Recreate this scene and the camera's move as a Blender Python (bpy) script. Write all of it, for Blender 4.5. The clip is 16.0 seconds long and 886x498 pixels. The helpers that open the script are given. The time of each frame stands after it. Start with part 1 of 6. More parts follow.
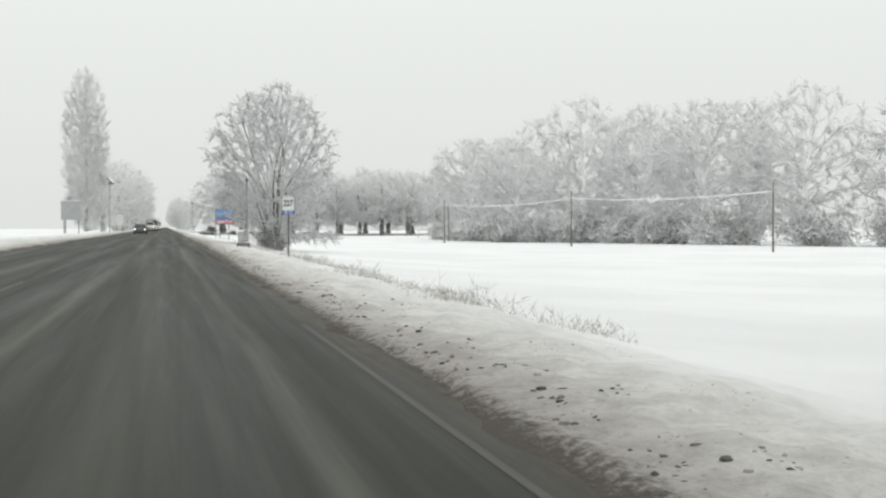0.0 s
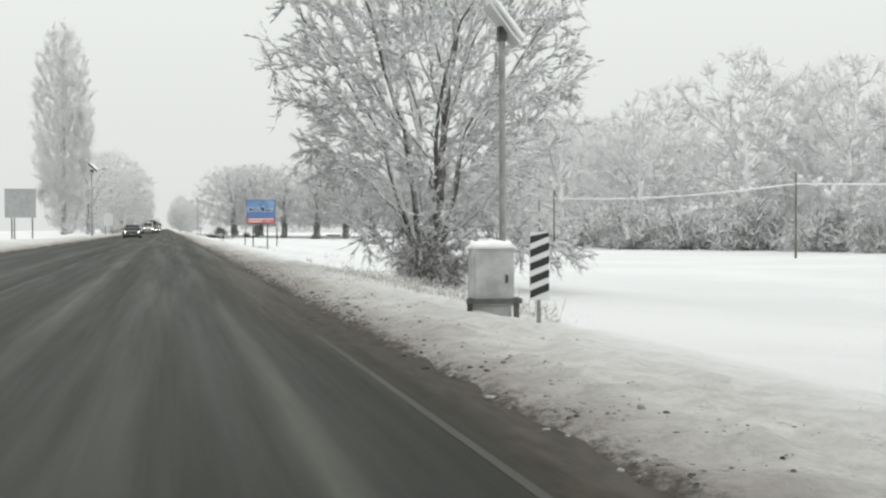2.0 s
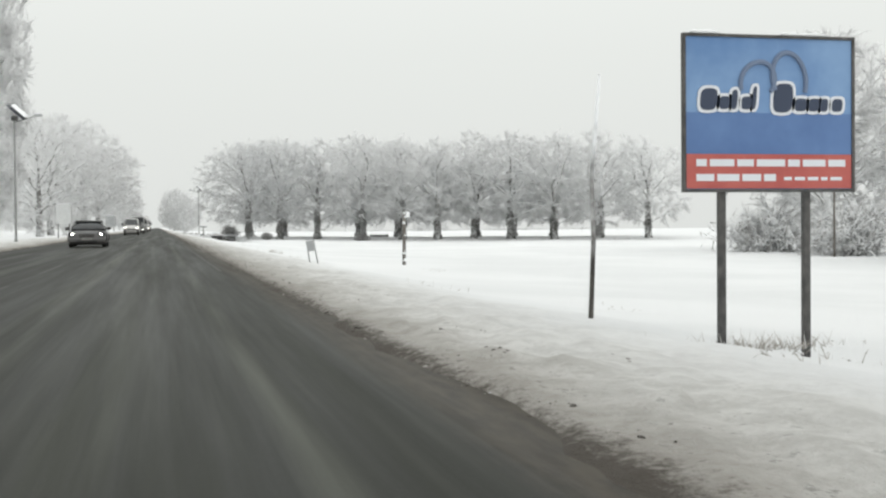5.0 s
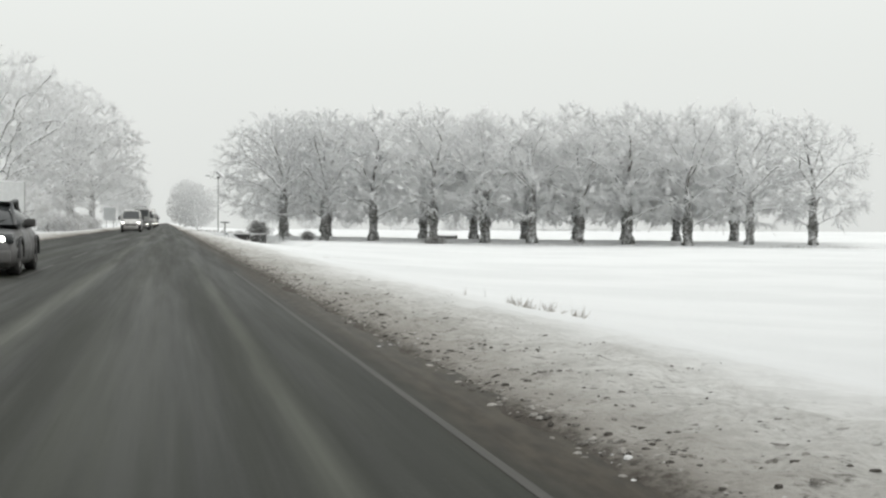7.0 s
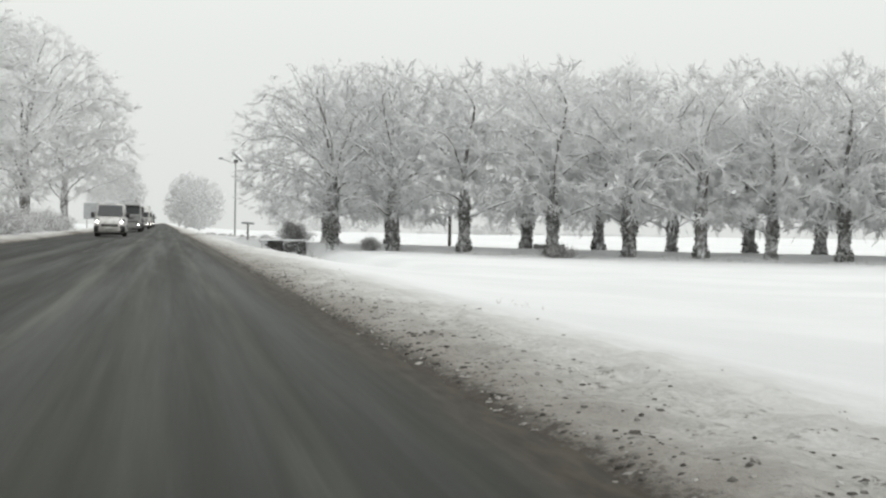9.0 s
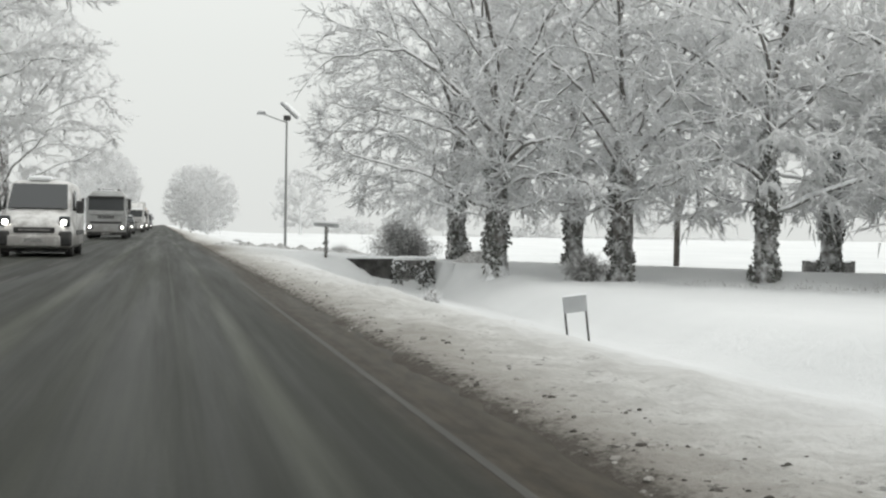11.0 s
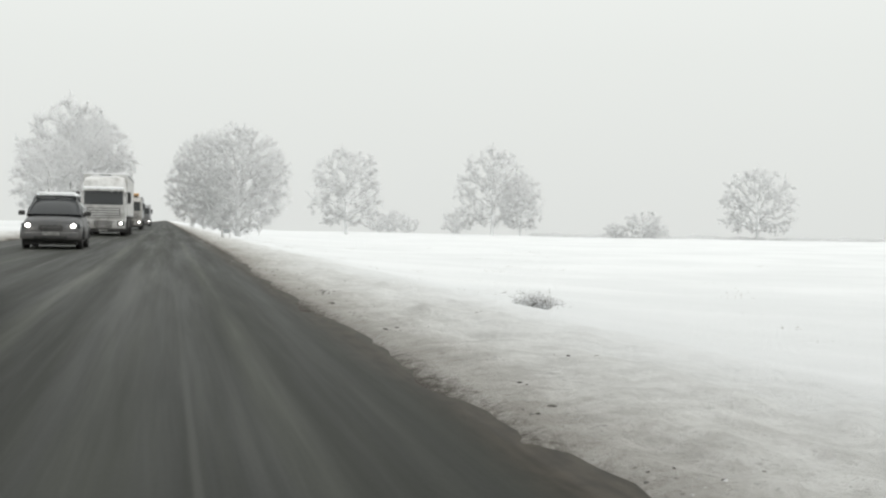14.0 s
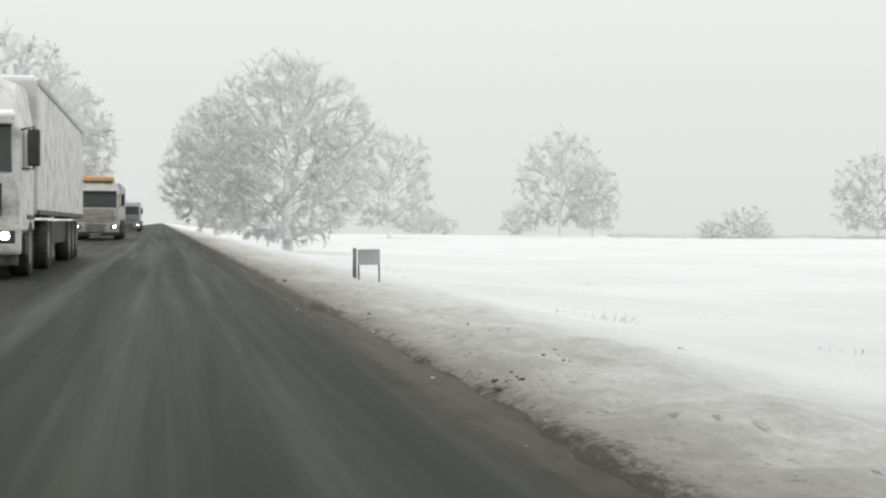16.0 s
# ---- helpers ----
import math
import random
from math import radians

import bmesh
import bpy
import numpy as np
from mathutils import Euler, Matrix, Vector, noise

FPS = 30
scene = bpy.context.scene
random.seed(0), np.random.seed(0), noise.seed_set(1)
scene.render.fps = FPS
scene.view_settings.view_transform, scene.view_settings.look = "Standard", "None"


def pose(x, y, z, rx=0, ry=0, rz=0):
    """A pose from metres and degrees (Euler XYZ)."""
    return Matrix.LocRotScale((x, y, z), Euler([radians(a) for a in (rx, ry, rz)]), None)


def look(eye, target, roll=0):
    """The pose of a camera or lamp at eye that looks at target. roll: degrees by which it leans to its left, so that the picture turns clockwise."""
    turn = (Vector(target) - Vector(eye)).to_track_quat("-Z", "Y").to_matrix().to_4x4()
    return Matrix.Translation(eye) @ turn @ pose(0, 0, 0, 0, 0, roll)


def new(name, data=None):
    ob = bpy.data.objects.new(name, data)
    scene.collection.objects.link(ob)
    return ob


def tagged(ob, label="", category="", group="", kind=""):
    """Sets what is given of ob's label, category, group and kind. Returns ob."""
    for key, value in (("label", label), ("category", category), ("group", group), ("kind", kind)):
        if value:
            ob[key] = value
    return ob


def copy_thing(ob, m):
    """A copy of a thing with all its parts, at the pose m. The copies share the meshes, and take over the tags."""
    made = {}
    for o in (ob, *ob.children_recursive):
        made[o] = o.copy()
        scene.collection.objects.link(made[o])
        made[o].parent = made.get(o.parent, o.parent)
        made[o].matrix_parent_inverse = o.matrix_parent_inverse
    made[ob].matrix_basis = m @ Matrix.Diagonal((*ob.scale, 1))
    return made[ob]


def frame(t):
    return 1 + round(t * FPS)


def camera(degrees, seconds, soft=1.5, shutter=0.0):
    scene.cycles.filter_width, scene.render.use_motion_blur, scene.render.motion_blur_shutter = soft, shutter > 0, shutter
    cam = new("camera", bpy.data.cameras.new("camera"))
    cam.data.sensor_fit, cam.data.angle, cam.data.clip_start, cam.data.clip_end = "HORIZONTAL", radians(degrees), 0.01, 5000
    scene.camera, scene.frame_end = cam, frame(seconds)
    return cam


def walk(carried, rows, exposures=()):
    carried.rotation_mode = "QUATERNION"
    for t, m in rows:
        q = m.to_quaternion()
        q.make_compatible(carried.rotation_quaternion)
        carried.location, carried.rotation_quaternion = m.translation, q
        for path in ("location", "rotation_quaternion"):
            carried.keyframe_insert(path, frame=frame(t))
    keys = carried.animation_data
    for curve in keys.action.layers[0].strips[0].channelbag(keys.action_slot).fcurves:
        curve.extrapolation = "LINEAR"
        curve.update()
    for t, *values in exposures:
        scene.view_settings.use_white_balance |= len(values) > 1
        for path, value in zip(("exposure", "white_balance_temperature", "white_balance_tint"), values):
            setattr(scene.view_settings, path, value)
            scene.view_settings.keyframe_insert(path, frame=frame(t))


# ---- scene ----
cam = camera(40.02, 16.0, soft=2.3)
# seconds, metres along the road, pitch, roll, yaw
PATH = [
    (0.0, 0.00, -1.08, 0.19, -12.82), (0.5, 11.12, -1.02, 0.18, -12.83), (1.0, 22.42, -1.02, 0.15, -12.79),
    (1.5, 33.81, -0.91, 0.15, -12.73), (2.0, 45.10, -1.01, 0.23, -12.77), (2.5, 56.19, -1.08, 0.34, -12.84),
    (3.0, 67.04, -1.23, 0.49, -12.94), (3.5, 77.71, -1.11, 0.64, -13.03), (4.0, 88.25, -1.11, 0.72, -13.25),
    (4.5, 98.69, -1.10, 0.65, -13.27), (5.0, 109.05, -1.12, 0.49, -13.17), (5.5, 119.36, -1.14, 0.27, -13.06),
    (6.0, 129.63, -1.16, 0.04, -12.95), (6.5, 139.90, -1.08, -0.16, -12.83), (7.0, 150.19, -1.16, -0.33, -12.79),
    (7.5, 160.56, -1.04, -0.52, -12.88), (8.0, 171.06, -0.96, -0.73, -12.80), (8.5, 181.76, -1.01, -0.86, -12.86),
    (9.0, 192.74, -1.02, -0.91, -12.91), (9.5, 204.05, -1.02, -0.92, -12.95), (10.0, 215.72, -1.03, -0.93, -13.00),
    (10.5, 227.71, -1.11, -0.92, -13.01), (11.0, 239.95, -0.95, -0.89, -12.95), (11.5, 252.32, -1.00, -0.89, -12.95),
    (12.0, 264.77, -1.08, -0.98, -13.06), (12.5, 277.31, -1.03, -1.15, -13.09), (13.0, 289.95, -1.02, -1.27, -13.09),
    (13.5, 302.64, -1.10, -1.22, -12.93), (14.0, 315.38, -1.12, -1.03, -12.82), (14.5, 328.15, -1.08, -0.89, -12.77),
    (15.0, 340.90, -1.14, -0.84, -12.92), (15.5, 353.62, -1.17, -0.71, -12.99), (16.0, 366.27, -1.14, -0.38, -13.01)]
walk(cam, [(t, pose(0, y, 0.97, 90 + p, r, w)) for t, y, p, r, w in PATH])

# ---- light: a white overcast sky, brighter overhead, and a very soft sun ----
world = bpy.data.worlds.new("world")
scene.world = world
world.use_nodes = True
wn, wl = world.node_tree.nodes, world.node_tree.links
wn.clear()
w_sky = wn.new("ShaderNodeTexSky")
w_sky.sky_type, w_sky.sun_disc = "NISHITA", False
w_sky.sun_elevation, w_sky.sun_rotation = radians(38), radians(120)
w_sky.dust_density, w_sky.air_density = 6.0, 1.0
w_hsv = wn.new("ShaderNodeHueSaturation")
w_hsv.inputs["Saturation"].default_value, w_hsv.inputs["Value"].default_value = 0.1, 0.1
w_tc, w_sep, w_ramp = wn.new("ShaderNodeTexCoord"), wn.new("ShaderNodeSeparateXYZ"), wn.new("ShaderNodeValToRGB")
w_mix, w_bg, w_out = wn.new("ShaderNodeMix"), wn.new("ShaderNodeBackground"), wn.new("ShaderNodeOutputWorld")
w_ramp.color_ramp.elements[0].position, w_ramp.color_ramp.elements[0].color = 0.0, (0.808, 0.83, 0.806, 1)
w_ramp.color_ramp.elements[1].position, w_ramp.color_ramp.elements[1].color = 1.0, (1.42, 1.45, 1.42, 1)
w_mid = w_ramp.color_ramp.elements.new(0.14)
w_mid.color = (0.858, 0.885, 0.854, 1)
w_mix.data_type = "RGBA"
w_mix.inputs[0].default_value = 0.92
wl.new(w_sky.outputs[0], w_hsv.inputs["Color"])
wl.new(w_tc.outputs["Generated"], w_sep.inputs[0])
wl.new(w_sep.outputs["Z"], w_ramp.inputs[0])
wl.new(w_hsv.outputs[0], w_mix.inputs[6])
wl.new(w_ramp.outputs[0], w_mix.inputs[7])
wl.new(w_mix.outputs[2], w_bg.inputs[0])
w_bg.inputs[1].default_value = 1.0
wl.new(w_bg.outputs[0], w_out.inputs[0])
sun = new("sun", bpy.data.lights.new("sun", "SUN"))
sun.data.energy, sun.data.angle, sun.data.color = 0.35, radians(40), (1.0, 0.98, 0.95)
sun.matrix_basis = look((60, -40, 60), (0, 0, 0))
scene.view_settings.exposure = 0.0
scene.cycles.max_bounces, scene.cycles.diffuse_bounces, scene.cycles.transmission_bounces = 28, 24, 24


# ---- materials ----
def material(name, base, rough=0.6, metal=0.0, spec=0.5):
    m = bpy.data.materials.new(name)
    m.use_nodes = True
    b = m.node_tree.nodes["Principled BSDF"]
    b.inputs["Base Color"].default_value = (*base, 1)
    b.inputs["Roughness"].default_value = rough
    b.inputs["Metallic"].default_value = metal
    b.inputs["Specular IOR Level"].default_value = spec
    return m


class Nodes:
    """Short ways to wire a material."""

    def __init__(self, m):
        self.t = m.node_tree
        self.bsdf = self.t.nodes["Principled BSDF"]

    def link(self, a, b):
        self.t.links.new(a, b)

    def coords(self):
        return self.t.nodes.new("ShaderNodeTexCoord").outputs["Object"]

    def axes(self, vec):
        n = self.t.nodes.new("ShaderNodeSeparateXYZ")
        self.link(vec, n.inputs[0])
        return n.outputs

    def stretch(self, vec, scale):
        n = self.t.nodes.new("ShaderNodeMapping")
        n.inputs["Scale"].default_value = scale
        self.link(vec, n.inputs[0])
        return n.outputs[0]

    def noise(self, vec, scale, detail=4.0, rough=0.6):
        n = self.t.nodes.new("ShaderNodeTexNoise")
        n.inputs["Scale"].default_value = scale
        n.inputs["Detail"].default_value = detail
        n.inputs["Roughness"].default_value = rough
        self.link(vec, n.inputs["Vector"])
        return n.outputs[0]

    def spread(self, val, lo, hi, a=0.0, b=1.0):
        n = self.t.nodes.new("ShaderNodeMapRange")
        n.interpolation_type = "SMOOTHSTEP"
        self.link(val, n.inputs[0])
        for i, v in zip((1, 2, 3, 4), (lo, hi, a, b)):
            n.inputs[i].default_value = v
        return n.outputs[0]

    def math(self, op, a, b=0.0):
        n = self.t.nodes.new("ShaderNodeMath")
        n.operation = op
        for i, v in enumerate((a, b)):
            if isinstance(v, (int, float)):
                n.inputs[i].default_value = v
            else:
                self.link(v, n.inputs[i])
        return n.outputs[0]

    def mix(self, fac, a, b):
        n = self.t.nodes.new("ShaderNodeMix")
        n.data_type = "RGBA"
        if isinstance(fac, (int, float)):
            n.inputs[0].default_value = fac
        else:
            self.link(fac, n.inputs[0])
        for i, v in ((6, a), (7, b)):
            if isinstance(v, tuple):
                n.inputs[i].default_value = (*v, 1)
            else:
                self.link(v, n.inputs[i])
        return n.outputs[2]

    def bump(self, val, strength, dist):
        n = self.t.nodes.new("ShaderNodeBump")
        n.inputs["Strength"].default_value = strength
        n.inputs["Distance"].default_value = dist
        self.link(val, n.inputs["Height"])
        self.link(n.outputs[0], self.bsdf.inputs["Normal"])

    def colour(self, c):
        self.link(c, self.bsdf.inputs["Base Color"])

    def rough(self, v):
        self.link(v, self.bsdf.inputs["Roughness"])

    def up(self):
        n = self.t.nodes.new("ShaderNodeNewGeometry")
        return self.axes(n.outputs["Normal"])[2]

    def island(self):
        return self.t.nodes.new("ShaderNodeNewGeometry").outputs["Random Per Island"]

    def place(self):
        return self.t.nodes.new("ShaderNodeNewGeometry").outputs["Position"]


def speckled(name, a, b, scale, rough=0.7, bump=0.2, metal=0.0, spec=0.5, detail=5.0, dist=0.01):
    m = material(name, a, rough, metal, spec)
    n = Nodes(m)
    c = n.coords()
    v = n.noise(c, scale, detail)
    w = n.noise(c, scale * 0.13, 3.0)
    n.colour(n.mix(n.spread(n.math("ADD", n.math("MULTIPLY", v, 0.6), n.math("MULTIPLY", w, 0.4)), 0.35, 0.65), a, b))
    n.bump(v, bump, dist)
    return m


# asphalt, wet and salted, with wheel tracks swept dark and slush streaks between them
m_road = material("wet_asphalt", (0.03, 0.03, 0.028), 0.5, 0.0, 0.12)
n = Nodes(m_road)
c = n.coords()
ax = n.axes(c)
long_n = n.noise(n.stretch(c, (1.6, 0.035, 1.0)), 1.0, 5.0, 0.65)
fine = n.noise(n.stretch(c, (9.0, 0.25, 1.0)), 1.0, 4.0)
grit = n.noise(c, 55.0, 3.0)
wander = n.math("MULTIPLY", n.math("SUBTRACT", n.noise(n.stretch(c, (0.0, 0.02, 0.0)), 1.0, 2.0), 0.5), 0.5)
xx = n.math("ADD", ax[0], wander)
tone = n.mix(n.spread(long_n, 0.3, 0.72), (0.0055, 0.0064, 0.0038), (0.0165, 0.0178, 0.0125))
tone = n.mix(n.math("MULTIPLY", n.spread(fine, 0.4, 0.75), 0.4), tone, (0.036, 0.038, 0.029))
for centre, width, amount in ((-1.25, 0.30, 0.55), (0.62, 0.16, 0.45), (-0.32, 0.5, 0.2), (-3.4, 0.35, 0.3), (-5.4, 0.3, 0.35)):
    gap = n.math("ABSOLUTE", n.math("SUBTRACT", xx, centre))
    band = n.math("MULTIPLY", n.spread(gap, 0.0, width, amount, 0.0), n.spread(n.noise(n.stretch(c, (2.0, 0.06, 1.0)), 1.3, 4.0), 0.3, 0.65))
    tone = n.mix(band, tone, (0.115, 0.119, 0.098))
seam = n.spread(n.math("ABSOLUTE", n.math("SUBTRACT", n.math("ADD", ax[0], n.math("MULTIPLY", wander, 0.15)), 0.13)), 0.006, 0.03, 0.16, 0.0)
seam = n.math("MULTIPLY", seam, n.math("MULTIPLY", n.spread(ax[1], 240, 262), n.spread(ax[1], 318, 345, 1.0, 0.0)))
tone = n.mix(seam, tone, (0.16, 0.16, 0.148))
wide = n.math("ADD", n.math("MULTIPLY", n.spread(ax[1], 52, 60, 0.0, 0.38), n.spread(ax[1], 78, 90, 1.0, 0.0)), n.math("MULTIPLY", n.spread(ax[1], 238, 246, 0.0, 0.2), n.spread(ax[1], 256, 266, 1.0, 0.0)))
shoulder = n.math("MULTIPLY", n.spread(n.math("ADD", n.math("ADD", ax[0], wide), n.math("MULTIPLY", n.noise(n.stretch(c, (1.0, 0.3, 1.0)), 0.8), 0.5)), 1.5, 1.85), 0.85)
mud = n.mix(n.spread(n.noise(n.stretch(c, (5.0, 1.2, 1.0)), 2.0, 5.0), 0.35, 0.65), (0.021, 0.0152, 0.0088), (0.052, 0.0415, 0.028))
tone = n.mix(shoulder, tone, mud)
tone = n.mix(n.math("MULTIPLY", n.spread(grit, 0.62, 0.8), 0.25), tone, (0.11, 0.11, 0.10))
n.colour(tone)
n.rough(n.spread(long_n, 0.3, 0.7, 0.46, 0.64))
n.bump(grit, 0.35, 0.004)

# worn road paint
m_paint = material("road_paint", (0.4, 0.4, 0.38), 0.6)
n = Nodes(m_paint)
c = n.coords()
wear = n.noise(n.stretch(c, (9.0, 0.35, 1.0)), 1.6, 6.0, 0.75)
n.colour(n.mix(n.spread(wear, 0.42, 0.78), (0.016, 0.0145, 0.0105), (0.043, 0.038, 0.030)))

# snow of the fields, dirty along the road where slush is thrown up
m_snow = material("snow", (0.86, 0.87, 0.88), 0.85, 0.0, 0.2)
n = Nodes(m_snow)
c = n.coords()
ax = n.axes(c)
big = n.noise(n.stretch(c, (1.0, 0.35, 1.0)), 0.55, 4.0)
mid = n.noise(c, 2.6, 6.0, 0.65)
small = n.noise(n.stretch(c, (1.0, 0.7, 1.0)), 9.0, 7.0, 0.75)
dusty = n.noise(n.stretch(c, (1.0, 0.6, 1.0)), 24.0, 5.0, 0.7)
clean = n.mix(n.spread(n.noise(c, 0.09, 4.0), 0.35, 0.65), (0.76, 0.77, 0.772), (0.83, 0.838, 0.84))
side = n.math("MAXIMUM", n.math("ADD", n.math("SUBTRACT", ax[0], 1.74), n.math("ADD", n.spread(ax[1], 26, 46, 0.16, 0.0), n.math("MULTIPLY", n.spread(ax[1], 304, 316, 0.0, 0.22), n.spread(ax[1], 336, 352, 1.0, 0.0)))), n.math("SUBTRACT", -6.35, ax[0]))
reach = n.math("ADD", side, n.math("ADD", n.math("MULTIPLY", n.math("SUBTRACT", big, 0.5), 2.0), n.math("MULTIPLY", n.math("SUBTRACT", small, 0.5), 0.7)))
thrown = n.math("MULTIPLY", n.spread(ax[1], 118, 150), n.spread(ax[1], 225, 268, 1.0, 0.0))
early = n.math("MULTIPLY", n.spread(ax[1], 52, 72), n.spread(ax[1], 100, 120, 0.9, 0.0))
far_off = n.math("MAXIMUM", n.math("MULTIPLY", n.spread(ax[1], 320, 345), 0.5), early)
soiled = n.math("ADD", n.math("MAXIMUM", thrown, far_off), 0.0)
grey = n.spread(reach, 0.1, 3.8, 0.95, 0.0)
tone = n.mix(grey, clean, n.mix(n.spread(n.math("ADD", n.math("MULTIPLY", mid, 0.6), n.math("MULTIPLY", small, 0.4)), 0.4, 0.6), (0.46, 0.45, 0.425), (0.66, 0.652, 0.626)))
lumps = n.math("ADD", n.math("MULTIPLY", small, 0.55), n.math("MULTIPLY", dusty, 0.45))
strewn = n.math("MULTIPLY", n.spread(reach, 0.0, 2.5, 1.0, 0.0), n.math("ADD", n.math("MULTIPLY", soiled, 0.7), 0.3))
tone = n.mix(n.math("MULTIPLY", strewn, n.spread(lumps, 0.41, 0.65, 0.03, 0.80)), tone, (0.155, 0.143, 0.124))
flecks = n.math("MULTIPLY", n.math("MULTIPLY", n.spread(small, 0.57, 0.64), n.spread(mid, 0.40, 0.53)), n.spread(reach, 0.1, 2.6, 0.95, 0.0))
tone = n.mix(n.math("MULTIPLY", flecks, n.math("ADD", n.math("MULTIPLY", soiled, 0.45), 0.5)), tone, (0.07, 0.063, 0.053))
mouth = n.math("MULTIPLY", n.spread(ax[1], 281.0, 290.5), n.spread(ax[1], 296.5, 299.5, 1.0, 0.0))
mouth = n.math("MULTIPLY", mouth, n.spread(n.math("ADD", side, n.math("MULTIPLY", n.math("SUBTRACT", mid, 0.5), 0.9)), 0.1, 1.7, 0.88, 0.0))
tone = n.mix(mouth, tone, (0.17, 0.148, 0.125))
spray = n.spread(n.math("ADD", side, n.math("ADD", n.math("MULTIPLY", n.math("SUBTRACT", lumps, 0.5), 1.6), n.math("MULTIPLY", n.math("SUBTRACT", big, 0.5), 0.9))), 0.0, 0.95, 0.62, 0.0)
tone = n.mix(spray, tone, (0.20, 0.178, 0.150))
edge = n.spread(n.math("ADD", side, n.math("MULTIPLY", n.math("SUBTRACT", lumps, 0.5), 0.9)), -0.02, 0.22, 0.9, 0.0)
tone = n.mix(edge, tone, (0.055, 0.046, 0.037))
n.colour(tone)
n.bump(n.math("ADD", n.math("MULTIPLY", mid, 0.55), n.math("ADD", n.math("MULTIPLY", small, 0.45), n.math("MULTIPLY", dusty, 0.26))), 1.0, 0.10)

m_clean_snow = speckled("lying_snow", (0.86, 0.87, 0.88), (0.90, 0.905, 0.91), 9.0, 0.85, 0.4, spec=0.2, dist=0.03)
m_clod = material("slush_clod", (0.1, 0.09, 0.08), 0.8)
n = Nodes(m_clod)
clod = n.noise(n.coords(), 40.0, 4.0)
shade = n.math("ADD", n.math("MULTIPLY", n.island(), 0.7), n.math("MULTIPLY", clod, 0.4))
n.colour(n.mix(n.spread(shade, 0.35, 0.95), (0.045, 0.039, 0.032), (0.36, 0.345, 0.32)))
n.bump(clod, 0.5, 0.01)
m_chunk = speckled("snow_chunk", (0.30, 0.29, 0.28), (0.68, 0.68, 0.675), 11.0, 0.85, 0.5, spec=0.2, dist=0.03)

# bark that carries snow on all that faces up
m_bark = material("snowy_bark", (0.08, 0.07, 0.06), 0.9)
n = Nodes(m_bark)
c = n.coords()
v = n.noise(n.stretch(c, (6.0, 6.0, 1.2)), 2.0, 5.0)
bark = n.mix(n.spread(v, 0.35, 0.65), (0.055, 0.05, 0.045), (0.15, 0.138, 0.125))
cover = n.spread(n.math("ADD", n.up(), n.math("MULTIPLY", n.math("SUBTRACT", n.noise(c, 3.0, 4.0), 0.5), 0.9)), -0.12, 0.32)
n.colour(n.mix(cover, bark, (0.86, 0.87, 0.88)))
n.bump(v, 0.5, 0.03)

# boughs: snow above, thin rime below
m_bough = material("snowy_bough", (0.3, 0.3, 0.3), 0.9)
n = Nodes(m_bough)
c = n.coords()
v = n.noise(n.stretch(c, (6.0, 6.0, 2.0)), 2.4, 5.0)
cover = n.spread(n.math("ADD", n.up(), n.math("MULTIPLY", n.math("SUBTRACT", v, 0.5), 1.5)), -0.62, 0.05)
n.colour(n.mix(cover, (0.13, 0.122, 0.112), (0.90, 0.905, 0.91)))
n.bump(v, 0.45, 0.025)

# bark under a crust of rime, whitened further to stand in for distance haze
m_hazed_rime = material("hazed_rimed_bark", (0.6, 0.6, 0.6), 0.9)
n = Nodes(m_hazed_rime)
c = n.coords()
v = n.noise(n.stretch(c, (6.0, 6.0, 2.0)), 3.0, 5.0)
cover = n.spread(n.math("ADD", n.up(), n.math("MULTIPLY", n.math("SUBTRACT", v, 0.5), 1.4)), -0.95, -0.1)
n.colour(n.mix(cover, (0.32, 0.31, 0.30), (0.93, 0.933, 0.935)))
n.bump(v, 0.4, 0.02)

# twigs in hoar frost: ice crystals that let part of the light through
m_frost = material("hoar_frost", (0.8, 0.81, 0.82), 0.85, 0.0, 0.1)
n = Nodes(m_frost)
tone = n.mix(n.spread(n.island(), 0.0, 0.3), (0.88, 0.878, 0.875), (0.985, 0.987, 0.988))
n.colour(tone)
thin = n.t.nodes.new("ShaderNodeBsdfTranslucent")
blend = n.t.nodes.new("ShaderNodeMixShader")
n.link(tone, thin.inputs[0])
blend.inputs[0].default_value = 0.5
n.link(n.bsdf.outputs[0], blend.inputs[1])
n.link(thin.outputs[0], blend.inputs[2])
n.link(blend.outputs[0], n.t.nodes["Material Output"].inputs[0])

# twigs with snow lying on them, dark underneath
m_laden = material("snow_laden_twig", (0.7, 0.7, 0.7), 0.85, 0.0, 0.1)
n = Nodes(m_laden)
lying = n.spread(n.math("ADD", n.up(), n.math("MULTIPLY", n.math("SUBTRACT", n.island(), 0.5), 0.9)), -0.95, -0.45)
tone = n.mix(lying, (0.42, 0.41, 0.40), (0.975, 0.98, 0.985))
n.colour(tone)
thin = n.t.nodes.new("ShaderNodeBsdfTranslucent")
blend = n.t.nodes.new("ShaderNodeMixShader")
n.link(tone, thin.inputs[0])
blend.inputs[0].default_value = 0.5
n.link(n.bsdf.outputs[0], blend.inputs[1])
n.link(thin.outputs[0], blend.inputs[2])
n.link(blend.outputs[0], n.t.nodes["Material Output"].inputs[0])

m_ivy = material("frosted_ivy", (0.04, 0.05, 0.035), 0.6)
n = Nodes(m_ivy)
r = n.island()
n.colour(n.mix(n.spread(r, 0.74, 0.84), n.mix(r, (0.075, 0.077, 0.066), (0.22, 0.22, 0.20)), (0.66, 0.67, 0.665)))

